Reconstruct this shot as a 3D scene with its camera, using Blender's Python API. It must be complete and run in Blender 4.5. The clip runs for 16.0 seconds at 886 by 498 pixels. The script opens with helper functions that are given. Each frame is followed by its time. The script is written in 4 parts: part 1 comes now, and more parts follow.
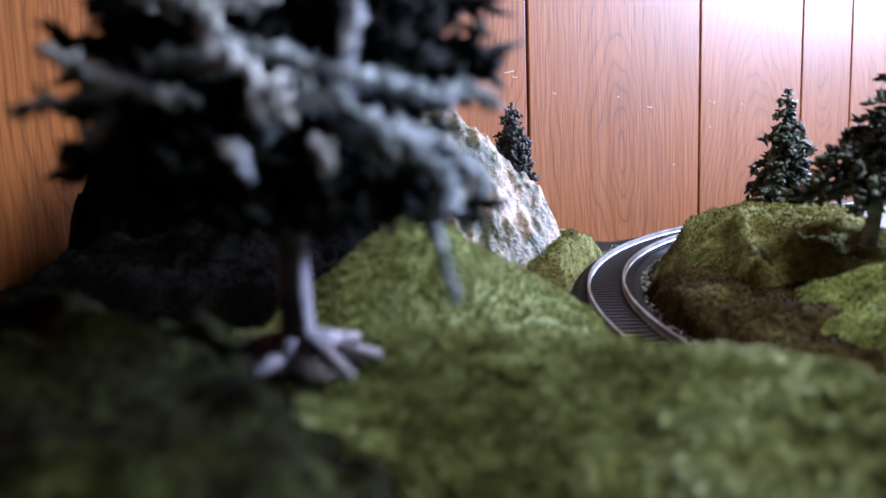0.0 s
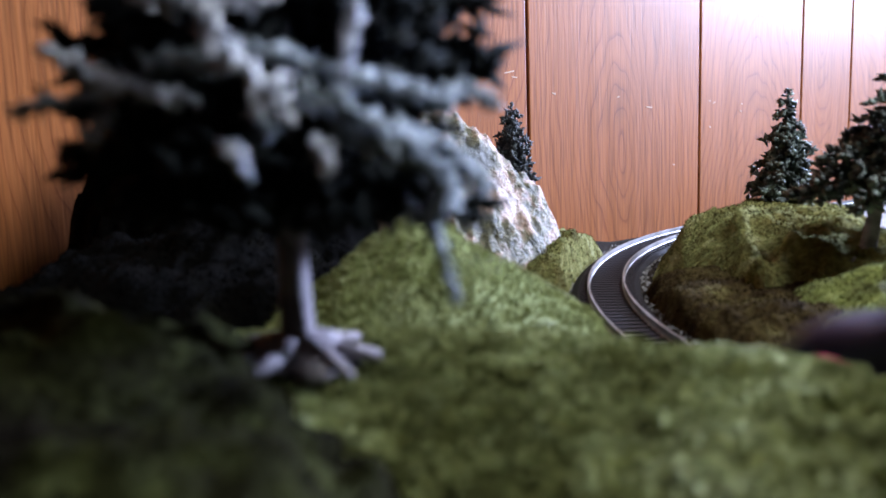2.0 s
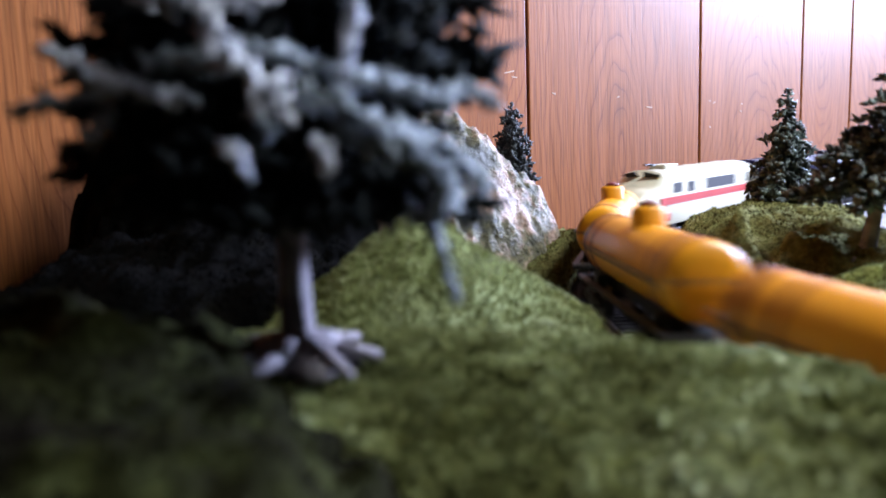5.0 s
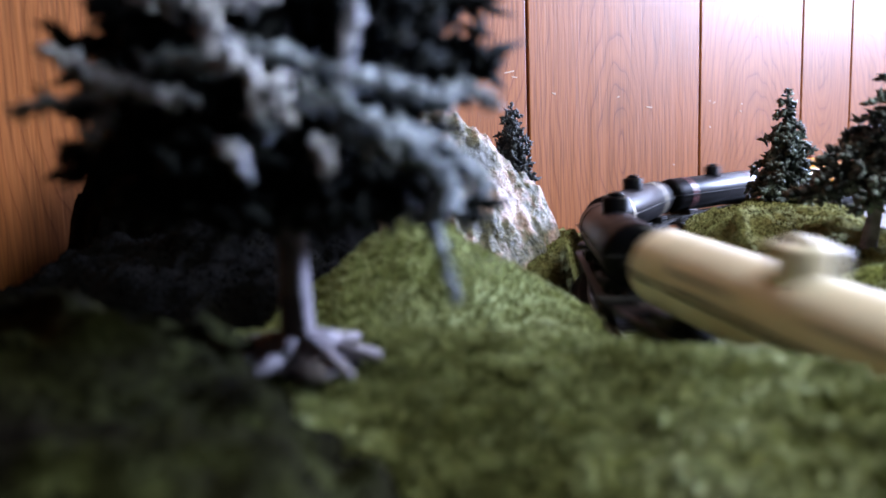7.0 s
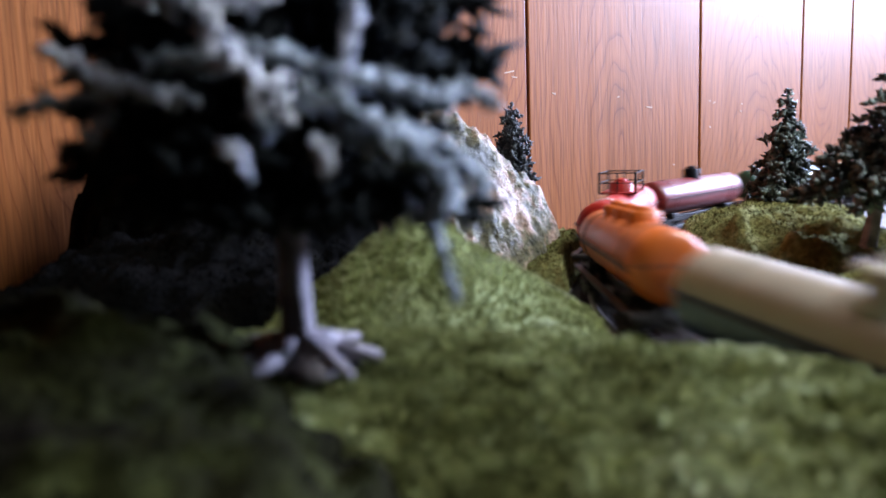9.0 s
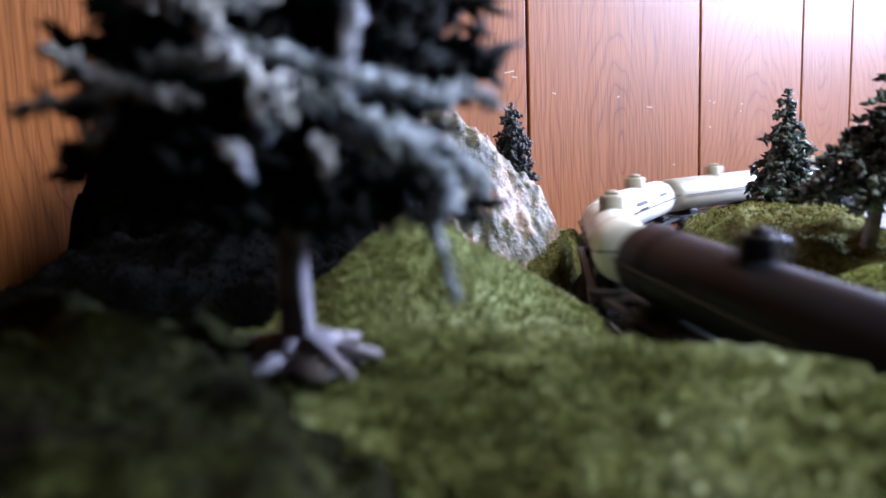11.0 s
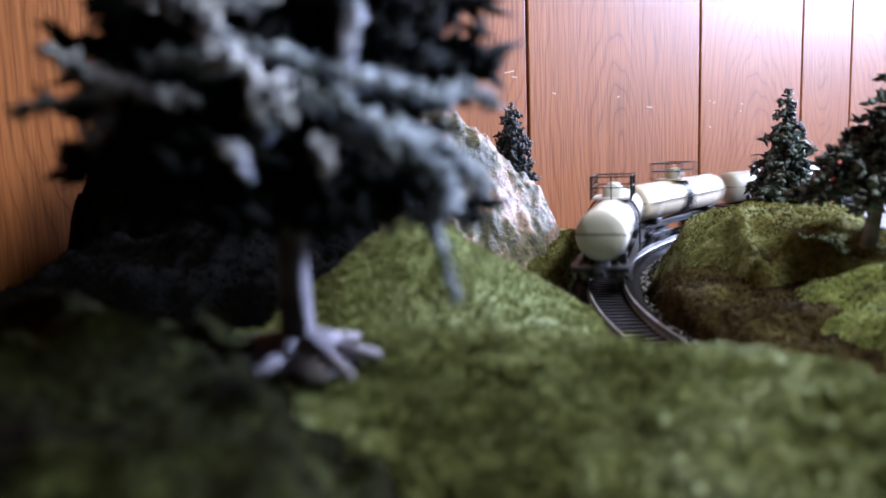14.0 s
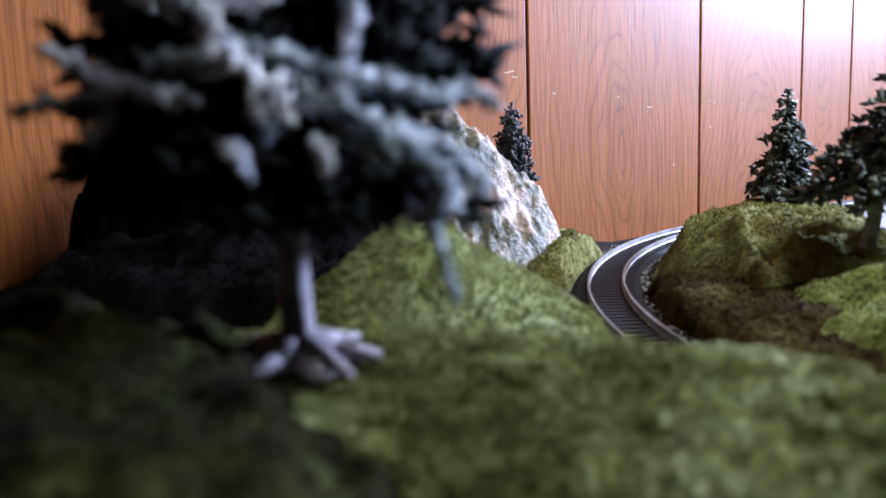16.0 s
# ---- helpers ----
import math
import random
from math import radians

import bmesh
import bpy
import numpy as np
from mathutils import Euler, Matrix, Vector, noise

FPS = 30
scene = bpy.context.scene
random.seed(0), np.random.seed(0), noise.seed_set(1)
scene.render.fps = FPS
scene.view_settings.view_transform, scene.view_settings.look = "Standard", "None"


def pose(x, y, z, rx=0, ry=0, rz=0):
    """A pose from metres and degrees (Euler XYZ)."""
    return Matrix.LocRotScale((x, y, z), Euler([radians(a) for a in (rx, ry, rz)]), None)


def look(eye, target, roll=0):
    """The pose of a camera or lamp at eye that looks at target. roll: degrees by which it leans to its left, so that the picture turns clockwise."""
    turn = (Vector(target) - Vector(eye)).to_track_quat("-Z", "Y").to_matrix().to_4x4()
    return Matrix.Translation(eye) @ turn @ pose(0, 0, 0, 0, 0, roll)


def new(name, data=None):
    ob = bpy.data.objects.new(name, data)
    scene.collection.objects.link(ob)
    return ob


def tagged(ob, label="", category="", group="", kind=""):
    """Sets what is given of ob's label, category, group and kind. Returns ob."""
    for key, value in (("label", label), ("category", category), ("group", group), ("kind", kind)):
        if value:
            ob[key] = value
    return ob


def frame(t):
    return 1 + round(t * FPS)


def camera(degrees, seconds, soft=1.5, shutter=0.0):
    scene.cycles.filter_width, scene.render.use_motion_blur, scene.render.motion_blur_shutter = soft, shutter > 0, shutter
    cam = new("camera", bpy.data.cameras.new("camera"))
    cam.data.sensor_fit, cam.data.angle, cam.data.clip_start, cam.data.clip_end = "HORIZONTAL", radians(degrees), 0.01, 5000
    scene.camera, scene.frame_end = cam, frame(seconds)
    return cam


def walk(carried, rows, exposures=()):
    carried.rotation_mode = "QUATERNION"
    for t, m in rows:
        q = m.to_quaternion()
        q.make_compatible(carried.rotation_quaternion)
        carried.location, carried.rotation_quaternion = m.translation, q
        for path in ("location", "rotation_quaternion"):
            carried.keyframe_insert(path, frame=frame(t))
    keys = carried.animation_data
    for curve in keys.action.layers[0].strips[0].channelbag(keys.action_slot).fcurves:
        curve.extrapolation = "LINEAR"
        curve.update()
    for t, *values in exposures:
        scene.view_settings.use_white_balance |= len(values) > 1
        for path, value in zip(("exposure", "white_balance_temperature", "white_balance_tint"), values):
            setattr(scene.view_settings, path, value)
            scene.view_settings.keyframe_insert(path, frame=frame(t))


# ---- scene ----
cam = camera(58.85, 16.0, soft=1.6, shutter=1.0)
cam.data.dof.use_dof, cam.data.dof.focus_distance, cam.data.dof.aperture_fstop = True, 0.56, 12.5
EYE = Vector((0.0, 0.0, 0.0707))
STAND = look(EYE, EYE + Vector((0.0, 1.0, -math.tan(0.1418))), -2.0)
walk(cam, [(0.0, STAND), (16.0, STAND)], exposures=[(0.0, 0.0), (16.0, 0.0)])

# ---- world and light ----
world = bpy.data.worlds.new("room_air")
scene.world = world
world.use_nodes = True
world.node_tree.nodes["Background"].inputs[0].default_value = (0.75, 0.8, 1.0, 1)
world.node_tree.nodes["Background"].inputs[1].default_value = 0.002


def area(name, eye, target, sx, sy, watts, color):
    lamp = bpy.data.lights.new(name, "AREA")
    lamp.shape, lamp.size, lamp.size_y, lamp.energy, lamp.color = "RECTANGLE", sx, sy, watts, color
    ob = new(name, lamp)
    ob.matrix_world = look(eye, target)
    return ob


# Two unseen area lights: a key at the far right, a nearer fill.
LAMPS = [((1.85, 1.29, 0.72), (0.10, 0.45, 0.02), 0.50, 0.40), ((0.60, 0.13, 0.78), (0.06, 0.15, 0.03), 0.30, 0.26)]
area("area_light", *LAMPS[0], 196.0, (0.62, 0.735, 1.15))
area("area_light", *LAMPS[1], 16.3, (0.90, 0.97, 1.04))

# ---- materials ----


def material(name, color, rough=0.6, metal=0.0, color2=None, scale=40.0, detail=4.0, bump=0.0, bump_scale=None, spread=(0.35, 0.65), coat=0.0, emit=0.0):
    m = bpy.data.materials.new(name)
    m.use_nodes = True
    nt = m.node_tree
    b = nt.nodes["Principled BSDF"]
    b.inputs["Base Color"].default_value = (*color, 1)
    b.inputs["Roughness"].default_value = rough
    b.inputs["Metallic"].default_value = metal
    b.inputs["Coat Weight"].default_value = coat
    if emit:
        b.inputs["Emission Color"].default_value = (*color, 1)
        b.inputs["Emission Strength"].default_value = emit
    tc = nt.nodes.new("ShaderNodeTexCoord")
    if color2:
        n = nt.nodes.new("ShaderNodeTexNoise")
        n.inputs["Scale"].default_value, n.inputs["Detail"].default_value = scale, detail
        nt.links.new(tc.outputs["Object"], n.inputs["Vector"])
        r = nt.nodes.new("ShaderNodeMapRange")
        r.inputs["From Min"].default_value, r.inputs["From Max"].default_value = spread
        nt.links.new(n.outputs["Fac"], r.inputs["Value"])
        mix = nt.nodes.new("ShaderNodeMix")
        mix.data_type = "RGBA"
        mix.inputs["A"].default_value, mix.inputs["B"].default_value = (*color, 1), (*color2, 1)
        nt.links.new(r.outputs["Result"], mix.inputs["Factor"])
        nt.links.new(mix.outputs["Result"], b.inputs["Base Color"])
    if bump:
        n2 = nt.nodes.new("ShaderNodeTexNoise")
        n2.inputs["Scale"].default_value, n2.inputs["Detail"].default_value = bump_scale or scale * 4, 6
        nt.links.new(tc.outputs["Object"], n2.inputs["Vector"])
        bp = nt.nodes.new("ShaderNodeBump")
        bp.inputs["Strength"].default_value, bp.inputs["Distance"].default_value = bump, 0.002
        nt.links.new(n2.outputs["Fac"], bp.inputs["Height"])
        nt.links.new(bp.outputs["Normal"], b.inputs["Normal"])
    return m


def wood_material():
    """Printed wood panelling: nested oval figure about each plank's heart, fine vertical pores, scuffs and a worn varnish."""
    m = bpy.data.materials.new("wood_panel")
    m.use_nodes = True
    nt = m.node_tree
    b = nt.nodes["Principled BSDF"]
    tc = nt.nodes.new("ShaderNodeTexCoord")
    info = nt.nodes.new("ShaderNodeObjectInfo")
    shift = nt.nodes.new("ShaderNodeVectorMath")
    shift.operation = "MULTIPLY_ADD"
    shift.inputs[1].default_value = (3.0, 0.0, 5.0)
    nt.links.new(info.outputs["Random"], shift.inputs[0])
    nt.links.new(tc.outputs["Object"], shift.inputs[2])

    def maths(op, p, q):
        n = nt.nodes.new("ShaderNodeMath")
        n.operation = op
        for k, v in enumerate((p, q)):
            if isinstance(v, (int, float)):
                n.inputs[k].default_value = v
            else:
                nt.links.new(v, n.inputs[k])
        return n.outputs[0]

    def noise_at(sx, sz, scale, detail):
        mp = nt.nodes.new("ShaderNodeMapping")
        mp.inputs["Scale"].default_value = (sx, 1.0, sz)
        nt.links.new(shift.outputs[0], mp.inputs["Vector"])
        n = nt.nodes.new("ShaderNodeTexNoise")
        n.inputs["Scale"].default_value, n.inputs["Detail"].default_value = scale, detail
        nt.links.new(mp.outputs["Vector"], n.inputs["Vector"])
        return n.outputs["Fac"]

    def ranged(value, lo, hi, to_lo, to_hi):
        r = nt.nodes.new("ShaderNodeMapRange")
        for key, v in (("From Min", lo), ("From Max", hi), ("To Min", to_lo), ("To Max", to_hi)):
            r.inputs[key].default_value = v
        nt.links.new(value, r.inputs["Value"])
        return r.outputs["Result"]

    flat = nt.nodes.new("ShaderNodeMapping")
    flat.inputs["Scale"].default_value = (1.0, 0.0, 0.27)
    nt.links.new(tc.outputs["Object"], flat.inputs["Vector"])
    away = nt.nodes.new("ShaderNodeVectorMath")
    away.operation = "LENGTH"
    nt.links.new(flat.outputs["Vector"], away.inputs[0])
    warp = maths("MULTIPLY", noise_at(1.0, 0.35, 22.0, 2.0), 0.034)
    warp = maths("ADD", warp, maths("MULTIPLY", noise_at(1.0, 0.2, 7.0, 1.0), 0.05))
    rings = maths("MULTIPLY", maths("ADD", away.outputs["Value"], warp), 170.0)
    frac = maths("FRACT", rings, 0.0)
    ramp = nt.nodes.new("ShaderNodeValToRGB")
    ramp.color_ramp.elements[0].position, ramp.color_ramp.elements[0].color = 0.0, (0.170, 0.048, 0.013, 1)
    ramp.color_ramp.elements[1].position, ramp.color_ramp.elements[1].color = 0.5, (0.292, 0.099, 0.028, 1)
    ramp.color_ramp.elements.new(0.16).color = (0.268, 0.087, 0.024, 1)
    ramp.color_ramp.elements.new(1.0).color = (0.265, 0.087, 0.025, 1)
    nt.links.new(frac, ramp.inputs["Fac"])
    pores = noise_at(1.0, 0.035, 560.0, 3.0)
    streaks = noise_at(1.0, 0.02, 90.0, 2.0)
    tone = maths("MULTIPLY", ranged(pores, 0.36, 0.56, 0.72, 1.06), ranged(noise_at(1.0, 0.4, 5.0, 2.0), 0.25, 0.75, 0.80, 1.20))
    tone = maths("MULTIPLY", tone, ranged(streaks, 0.3, 0.7, 0.94, 1.06))
    mix = nt.nodes.new("ShaderNodeVectorMath")
    mix.operation = "MULTIPLY"
    nt.links.new(ramp.outputs["Color"], mix.inputs[0])
    nt.links.new(tone, mix.inputs[1])
    scuff = ranged(noise_at(0.35, 1.0, 95.0, 3.0), 0.79, 0.82, 0.0, 0.6)
    worn = nt.nodes.new("ShaderNodeMix")
    worn.data_type = "RGBA"
    worn.inputs["B"].default_value = (0.66, 0.56, 0.48, 1)
    nt.links.new(mix.outputs[0], worn.inputs["A"])
    nt.links.new(scuff, worn.inputs["Factor"])
    nt.links.new(worn.outputs["Result"], b.inputs["Base Color"])
    b.inputs["Specular IOR Level"].default_value = 0.29
    nt.links.new(ranged(streaks, 0.3, 0.7, 0.42, 0.50), b.inputs["Roughness"])
    bp = nt.nodes.new("ShaderNodeBump")
    bp.inputs["Strength"].default_value, bp.inputs["Distance"].default_value = 0.25, 0.0006
    nt.links.new(pores, bp.inputs["Height"])
    nt.links.new(bp.outputs["Normal"], b.inputs["Normal"])
    return m


WOOD = wood_material()
SCUFF = material("bare_scuff", (0.36, 0.22, 0.15), 0.8, color2=(0.52, 0.40, 0.32), scale=400)
GROOVE = material("groove_paint", (0.012, 0.007, 0.005), 0.8)


def mottled(name, stops, patch_scale, grain_scale, rough=0.95, bump=1.0, distance=0.002, grain=(0.45, 1.5), fuzz=0.0):
    """A natural surface: broad patches through a colour ramp, fine grain over them, and relief."""
    m = bpy.data.materials.new(name)
    m.use_nodes = True
    nt = m.node_tree
    b = nt.nodes["Principled BSDF"]
    b.inputs["Roughness"].default_value = rough
    b.inputs["Specular IOR Level"].default_value = 0.03 if rough > 0.9 else 0.5
    b.inputs["Sheen Weight"].default_value, b.inputs["Sheen Roughness"].default_value = fuzz, 0.45
    b.inputs["Sheen Tint"].default_value = (0.58, 0.70, 0.28, 1)
    tc = nt.nodes.new("ShaderNodeTexCoord")

    def noise_at(scale, detail, roughness=0.55):
        n = nt.nodes.new("ShaderNodeTexNoise")
        n.inputs["Scale"].default_value, n.inputs["Detail"].default_value, n.inputs["Roughness"].default_value = scale, detail, roughness
        nt.links.new(tc.outputs["Object"], n.inputs["Vector"])
        return n.outputs["Fac"]

    ramp = nt.nodes.new("ShaderNodeValToRGB")
    el = ramp.color_ramp.elements
    el[0].position, el[0].color = stops[0][0], (*stops[0][1], 1)
    el[1].position, el[1].color = stops[-1][0], (*stops[-1][1], 1)
    for at, c in stops[1:-1]:
        el.new(at).color = (*c, 1)
    nt.links.new(noise_at(patch_scale, 5.0, 0.65), ramp.inputs["Fac"])
    fine = noise_at(grain_scale, 4.0, 0.7)
    r = nt.nodes.new("ShaderNodeMapRange")
    r.inputs["From Min"].default_value, r.inputs["From Max"].default_value = 0.3, 0.7
    r.inputs["To Min"].default_value, r.inputs["To Max"].default_value = grain
    nt.links.new(fine, r.inputs["Value"])
    mul = nt.nodes.new("ShaderNodeVectorMath")
    mul.operation = "MULTIPLY"
    nt.links.new(ramp.outputs["Color"], mul.inputs[0])
    nt.links.new(r.outputs["Result"], mul.inputs[1])
    nt.links.new(mul.outputs[0], b.inputs["Base Color"])
    bp = nt.nodes.new("ShaderNodeBump")
    bp.inputs["Strength"].default_value, bp.inputs["Distance"].default_value = bump, distance
    nt.links.new(fine, bp.inputs["Height"])
    nt.links.new(bp.outputs["Normal"], b.inputs["Normal"])
    return m


MOSS = mottled("moss_flock", [(0.32, (0.012, 0.010, 0.003)), (0.44, (0.046, 0.046, 0.012)), (0.55, (0.105, 0.112, 0.036)), (0.70, (0.24, 0.26, 0.13))], 22, 420, fuzz=0.36)
# Fibres kept pale: the crest's backlit glow is put into their colour.
BACKLIT_FUZZ = mottled("backlit_moss_fibres", [(0.32, (0.060, 0.060, 0.018)), (0.43, (0.145, 0.154, 0.056)), (0.56, (0.32, 0.350, 0.175)), (0.70, (0.55, 0.60, 0.42))], 22, 420, fuzz=0.4, grain=(0.7, 1.25))
LUSH_MOSS = mottled("lush_moss_flock", [(0.34, (0.016, 0.011, 0.003)), (0.45, (0.052, 0.052, 0.013)), (0.55, (0.118, 0.132, 0.034)), (0.70, (0.27, 0.30, 0.13))], 52, 420, fuzz=0.36)
PALE_MOSS = mottled("pale_moss_flock", [(0.30, (0.030, 0.034, 0.010)), (0.44, (0.105, 0.120, 0.042)), (0.58, (0.210, 0.240, 0.125)), (0.75, (0.36, 0.39, 0.29))], 26, 420, fuzz=0.45, grain=(0.65, 1.3))
MOSS_DRY = mottled("dry_moss_flock", [(0.32, (0.026, 0.016, 0.005)), (0.45, (0.072, 0.056, 0.018)), (0.55, (0.122, 0.114, 0.040)), (0.69, (0.28, 0.27, 0.15))], 48, 420, fuzz=0.40)
ROCK = mottled("painted_plaster_rock", [(0.38, (0.030, 0.030, 0.012)), (0.46, (0.11, 0.10, 0.05)), (0.54, (0.36, 0.24, 0.19)), (0.67, (0.52, 0.46, 0.46))], 40, 260, rough=0.55, bump=1.0, distance=0.003, grain=(0.35, 1.45))
# Near-zero colour stands for the deep shade behind the pine.
SHADE_BLACK = mottled("black_shade", [(0.32, (0.0004, 0.0004, 0.0003)), (0.54, (0.0007, 0.0006, 0.0004)), (0.68, (0.0016, 0.0015, 0.0006)), (0.80, (0.010, 0.010, 0.004))], 50, 420)
# Dark moss tone that holds the left foreground's shade in its colour.
SHADE_MOSS = mottled("moss_with_shade", [(0.32, (0.004, 0.003, 0.002)), (0.46, (0.008, 0.008, 0.003)), (0.58, (0.018, 0.020, 0.006)), (0.72, (0.070, 0.078, 0.028))], 55, 420)
VERGE = mottled("brown_verge_moss", [(0.32, (0.010, 0.006, 0.003)), (0.48, (0.032, 0.022, 0.009)), (0.60, (0.060, 0.048, 0.018)), (0.74, (0.10, 0.095, 0.04))], 70, 420)
BRIGHT_MOSS = mottled("bright_green_flock", [(0.3, (0.02, 0.07, 0.025)), (0.7, (0.07, 0.20, 0.07))], 90, 500)
SOIL = mottled("dark_soil", [(0.3, (0.004, 0.003, 0.002)), (0.5, (0.010, 0.007, 0.004)), (0.75, (0.04, 0.031, 0.022))], 70, 420)
BOARD = material("grey_layout_board", (0.16, 0.155, 0.17), 0.8, color2=(0.24, 0.23, 0.25), scale=30, bump=0.1)
ROADBED = material("black_roadbed", (0.003, 0.003, 0.004), 0.75, color2=(0.008, 0.008, 0.009), scale=200, bump=0.3)
TIE = material("tie_plastic", (0.008, 0.008, 0.010), 0.6, color2=(0.018, 0.017, 0.020), scale=150)
RAIL = material("nickel_rail", (0.34, 0.33, 0.33), 0.60, metal=1.0, color2=(0.20, 0.19, 0.18), scale=60)
BARK = material("plastic_bark", (0.09, 0.078, 0.085), 0.7, color2=(0.24, 0.215, 0.235), scale=160, bump=0.5)
NEEDLE_BLUE = material("blue_green_needles", (0.006, 0.010, 0.012), 0.6, color2=(0.050, 0.060, 0.070), scale=170, bump=0.6)
# The near crown's inner shade is put into this needle colour.
NEEDLE_SHADE = material("shaded_black_needles", (0.002, 0.003, 0.004), 0.8, color2=(0.012, 0.016, 0.019), scale=170, bump=0.6)
# Frost tone made paler to hold the light on the limbs' tops.
NEEDLE_FROST_LIT = material("frosted_lit_needles", (0.34, 0.36, 0.42), 0.6, color2=(0.78, 0.80, 0.88), scale=260, bump=0.5)
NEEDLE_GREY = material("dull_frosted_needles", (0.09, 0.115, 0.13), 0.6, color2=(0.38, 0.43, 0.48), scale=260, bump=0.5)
# Pale noise paints glints and lit tufts into the dark green needles.
NEEDLE = material("glinting_green_needles", (0.005, 0.011, 0.009), 0.55, color2=(0.24, 0.29, 0.26), scale=150, bump=0.6, spread=(0.46, 0.68))
for dull in (ROADBED, TIE, NEEDLE_SHADE, SOIL):
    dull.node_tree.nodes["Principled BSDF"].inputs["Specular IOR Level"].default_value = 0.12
PLASTER = material("room_panelling", (0.06, 0.03, 0.016), 0.85, color2=(0.08, 0.04, 0.02), scale=3)
CARPET = material("room_floor", (0.07, 0.05, 0.04), 0.95, color2=(0.05, 0.035, 0.03), scale=20)
TABLE = material("table_timber", (0.28, 0.19, 0.11), 0.7, color2=(0.36, 0.25, 0.15), scale=25, bump=0.2)
BLACK = material("black_plastic", (0.010, 0.010, 0.011), 0.5, color2=(0.022, 0.021, 0.020), scale=120)
WHEEL = material("wheel_metal", (0.09, 0.085, 0.08), 0.45, metal=0.9)
BLACK.node_tree.nodes["Principled BSDF"].inputs["Specular IOR Level"].default_value = 0.2
GLASS_DARK = material("dark_window", (0.004, 0.004, 0.005), 0.45)


def paint(name, color, rough=0.32, metal=0.0):
    c2 = tuple(0.82 * c for c in color)
    m = material(name, color, rough, metal, color2=c2, scale=50, coat=0.0 if rough > 0.45 else 0.05)
    if rough > 0.45:
        m.node_tree.nodes["Principled BSDF"].inputs["Specular IOR Level"].default_value = 0.06
        m.node_tree.nodes["Principled BSDF"].inputs["Roughness"].default_value = 0.38
    return m


# ---- building helpers ----


def finish(bm, name, mat, smooth=True):
    me = bpy.data.meshes.new(name)
    bmesh.ops.recalc_face_normals(bm, faces=bm.faces)
    bm.to_mesh(me)
    bm.free()
    me.materials.append(mat)
    if smooth:
        for p in me.polygons:
            p.use_smooth = True
    return me


def part(name, bm, mat, parent=None, label="", smooth=False):
    ob = new(name, finish(bm, name, mat, smooth))
    if parent is not None:
        ob.parent = parent
    if label:
        ob["label"] = label
    return ob


def add_box(bm, x0, x1, y0, y1, z0, z1, bevel=0.0):
    r = bmesh.ops.create_cube(bm, size=1.0, matrix=Matrix.Translation(((x0 + x1) / 2, (y0 + y1) / 2, (z0 + z1) / 2)) @ Matrix.Diagonal((x1 - x0, y1 - y0, z1 - z0, 1)))
    if bevel:
        es = list({e for v in r["verts"] for e in v.link_edges})
        bmesh.ops.bevel(bm, geom=es, offset=bevel, segments=2, affect="EDGES", profile=0.5)


def add_cyl(bm, p, q, r0, r1=None, seg=12):
    p, q = Vector(p), Vector(q)
    m = Matrix.Translation((p + q) / 2) @ (q - p).to_track_quat("Z", "Y").to_matrix().to_4x4()
    bmesh.ops.create_cone(bm, cap_ends=True, segments=seg, radius1=r0, radius2=r0 if r1 is None else r1, depth=(q - p).length, matrix=m)


def box(*a, bevel=0.0):
    bm = bmesh.new()
    add_box(bm, *a, bevel=bevel)
    return bm


def cyl(p, q, r0, r1=None, seg=12):
    bm = bmesh.new()
    add_cyl(bm, p, q, r0, r1, seg)
    return bm


def lathe(profile, axis="Y", seg=28):
    """A body of revolution: profile of (place along the axis, radius)."""
    bm = bmesh.new()
    rings = []
    for a, r in profile:
        ring = []
        for i in range(seg):
            t = 2 * math.pi * i / seg
            c, s = r * math.cos(t), r * math.sin(t)
            ring.append(bm.verts.new((c, a, s) if axis == "Y" else (c, s, a)))
        rings.append(ring)
    for u, v in zip(rings, rings[1:]):
        for i in range(seg):
            j = (i + 1) % seg
            bm.faces.new((u[i], u[j], v[j], v[i]))
    bm.faces.new(rings[0])
    bm.faces.new(list(reversed(rings[-1])))
    return bm


def fbm(x, y, z=0.0, octaves=4):
    return noise.fractal(Vector((x, y, z)), 1.0, 2.0, octaves)


# ---- the track's line: three straights and three curves, s = 0 where the near curve begins ----
X0, Y0, H0 = 0.0740, 0.2389, -0.1445
TURN_A, R_A = 1.0922, 0.3838
TURN_B, R_B = (2 * math.pi - TURN_A) / 2, 0.46
SIDE, BASE, CLIMB = 1.70, 0.0, 0.0070


def steps(base):
    return [(TURN_A, R_A, TURN_A * R_A), (0, 0, SIDE), (TURN_B, R_B, TURN_B * R_B), (0, 0, base), (TURN_B, R_B, TURN_B * R_B), (0, 0, SIDE)]


def advance(x, y, h, turn, radius, length, d):
    if turn:
        g = h + d / radius
        return x + radius * (math.cos(h) - math.cos(g)), y + radius * (math.sin(g) - math.sin(h)), g
    return x + d * math.sin(h), y + d * math.cos(h), h


def gap(base):
    x, y, h = X0, Y0, H0
    for st in steps(base):
        x, y, h = advance(x, y, h, *st, st[2])
    return math.hypot(x - X0, y - Y0)


BASE = min((i * 0.002 for i in range(2500)), key=gap)
LOOP = sum(st[2] for st in steps(BASE))


def ease(f):
    f = max(0.0, min(1.0, f))
    return f * f * (3 - 2 * f)


def grade(s):
    """Height of the rails over their lowest level: a hump at the near end of the curve."""
    s = (s + LOOP / 2) % LOOP - LOOP / 2
    return rise(s) - 0.0068 * ease((0.03 - s) / 0.145) * ease((s + 0.65) / 0.25)


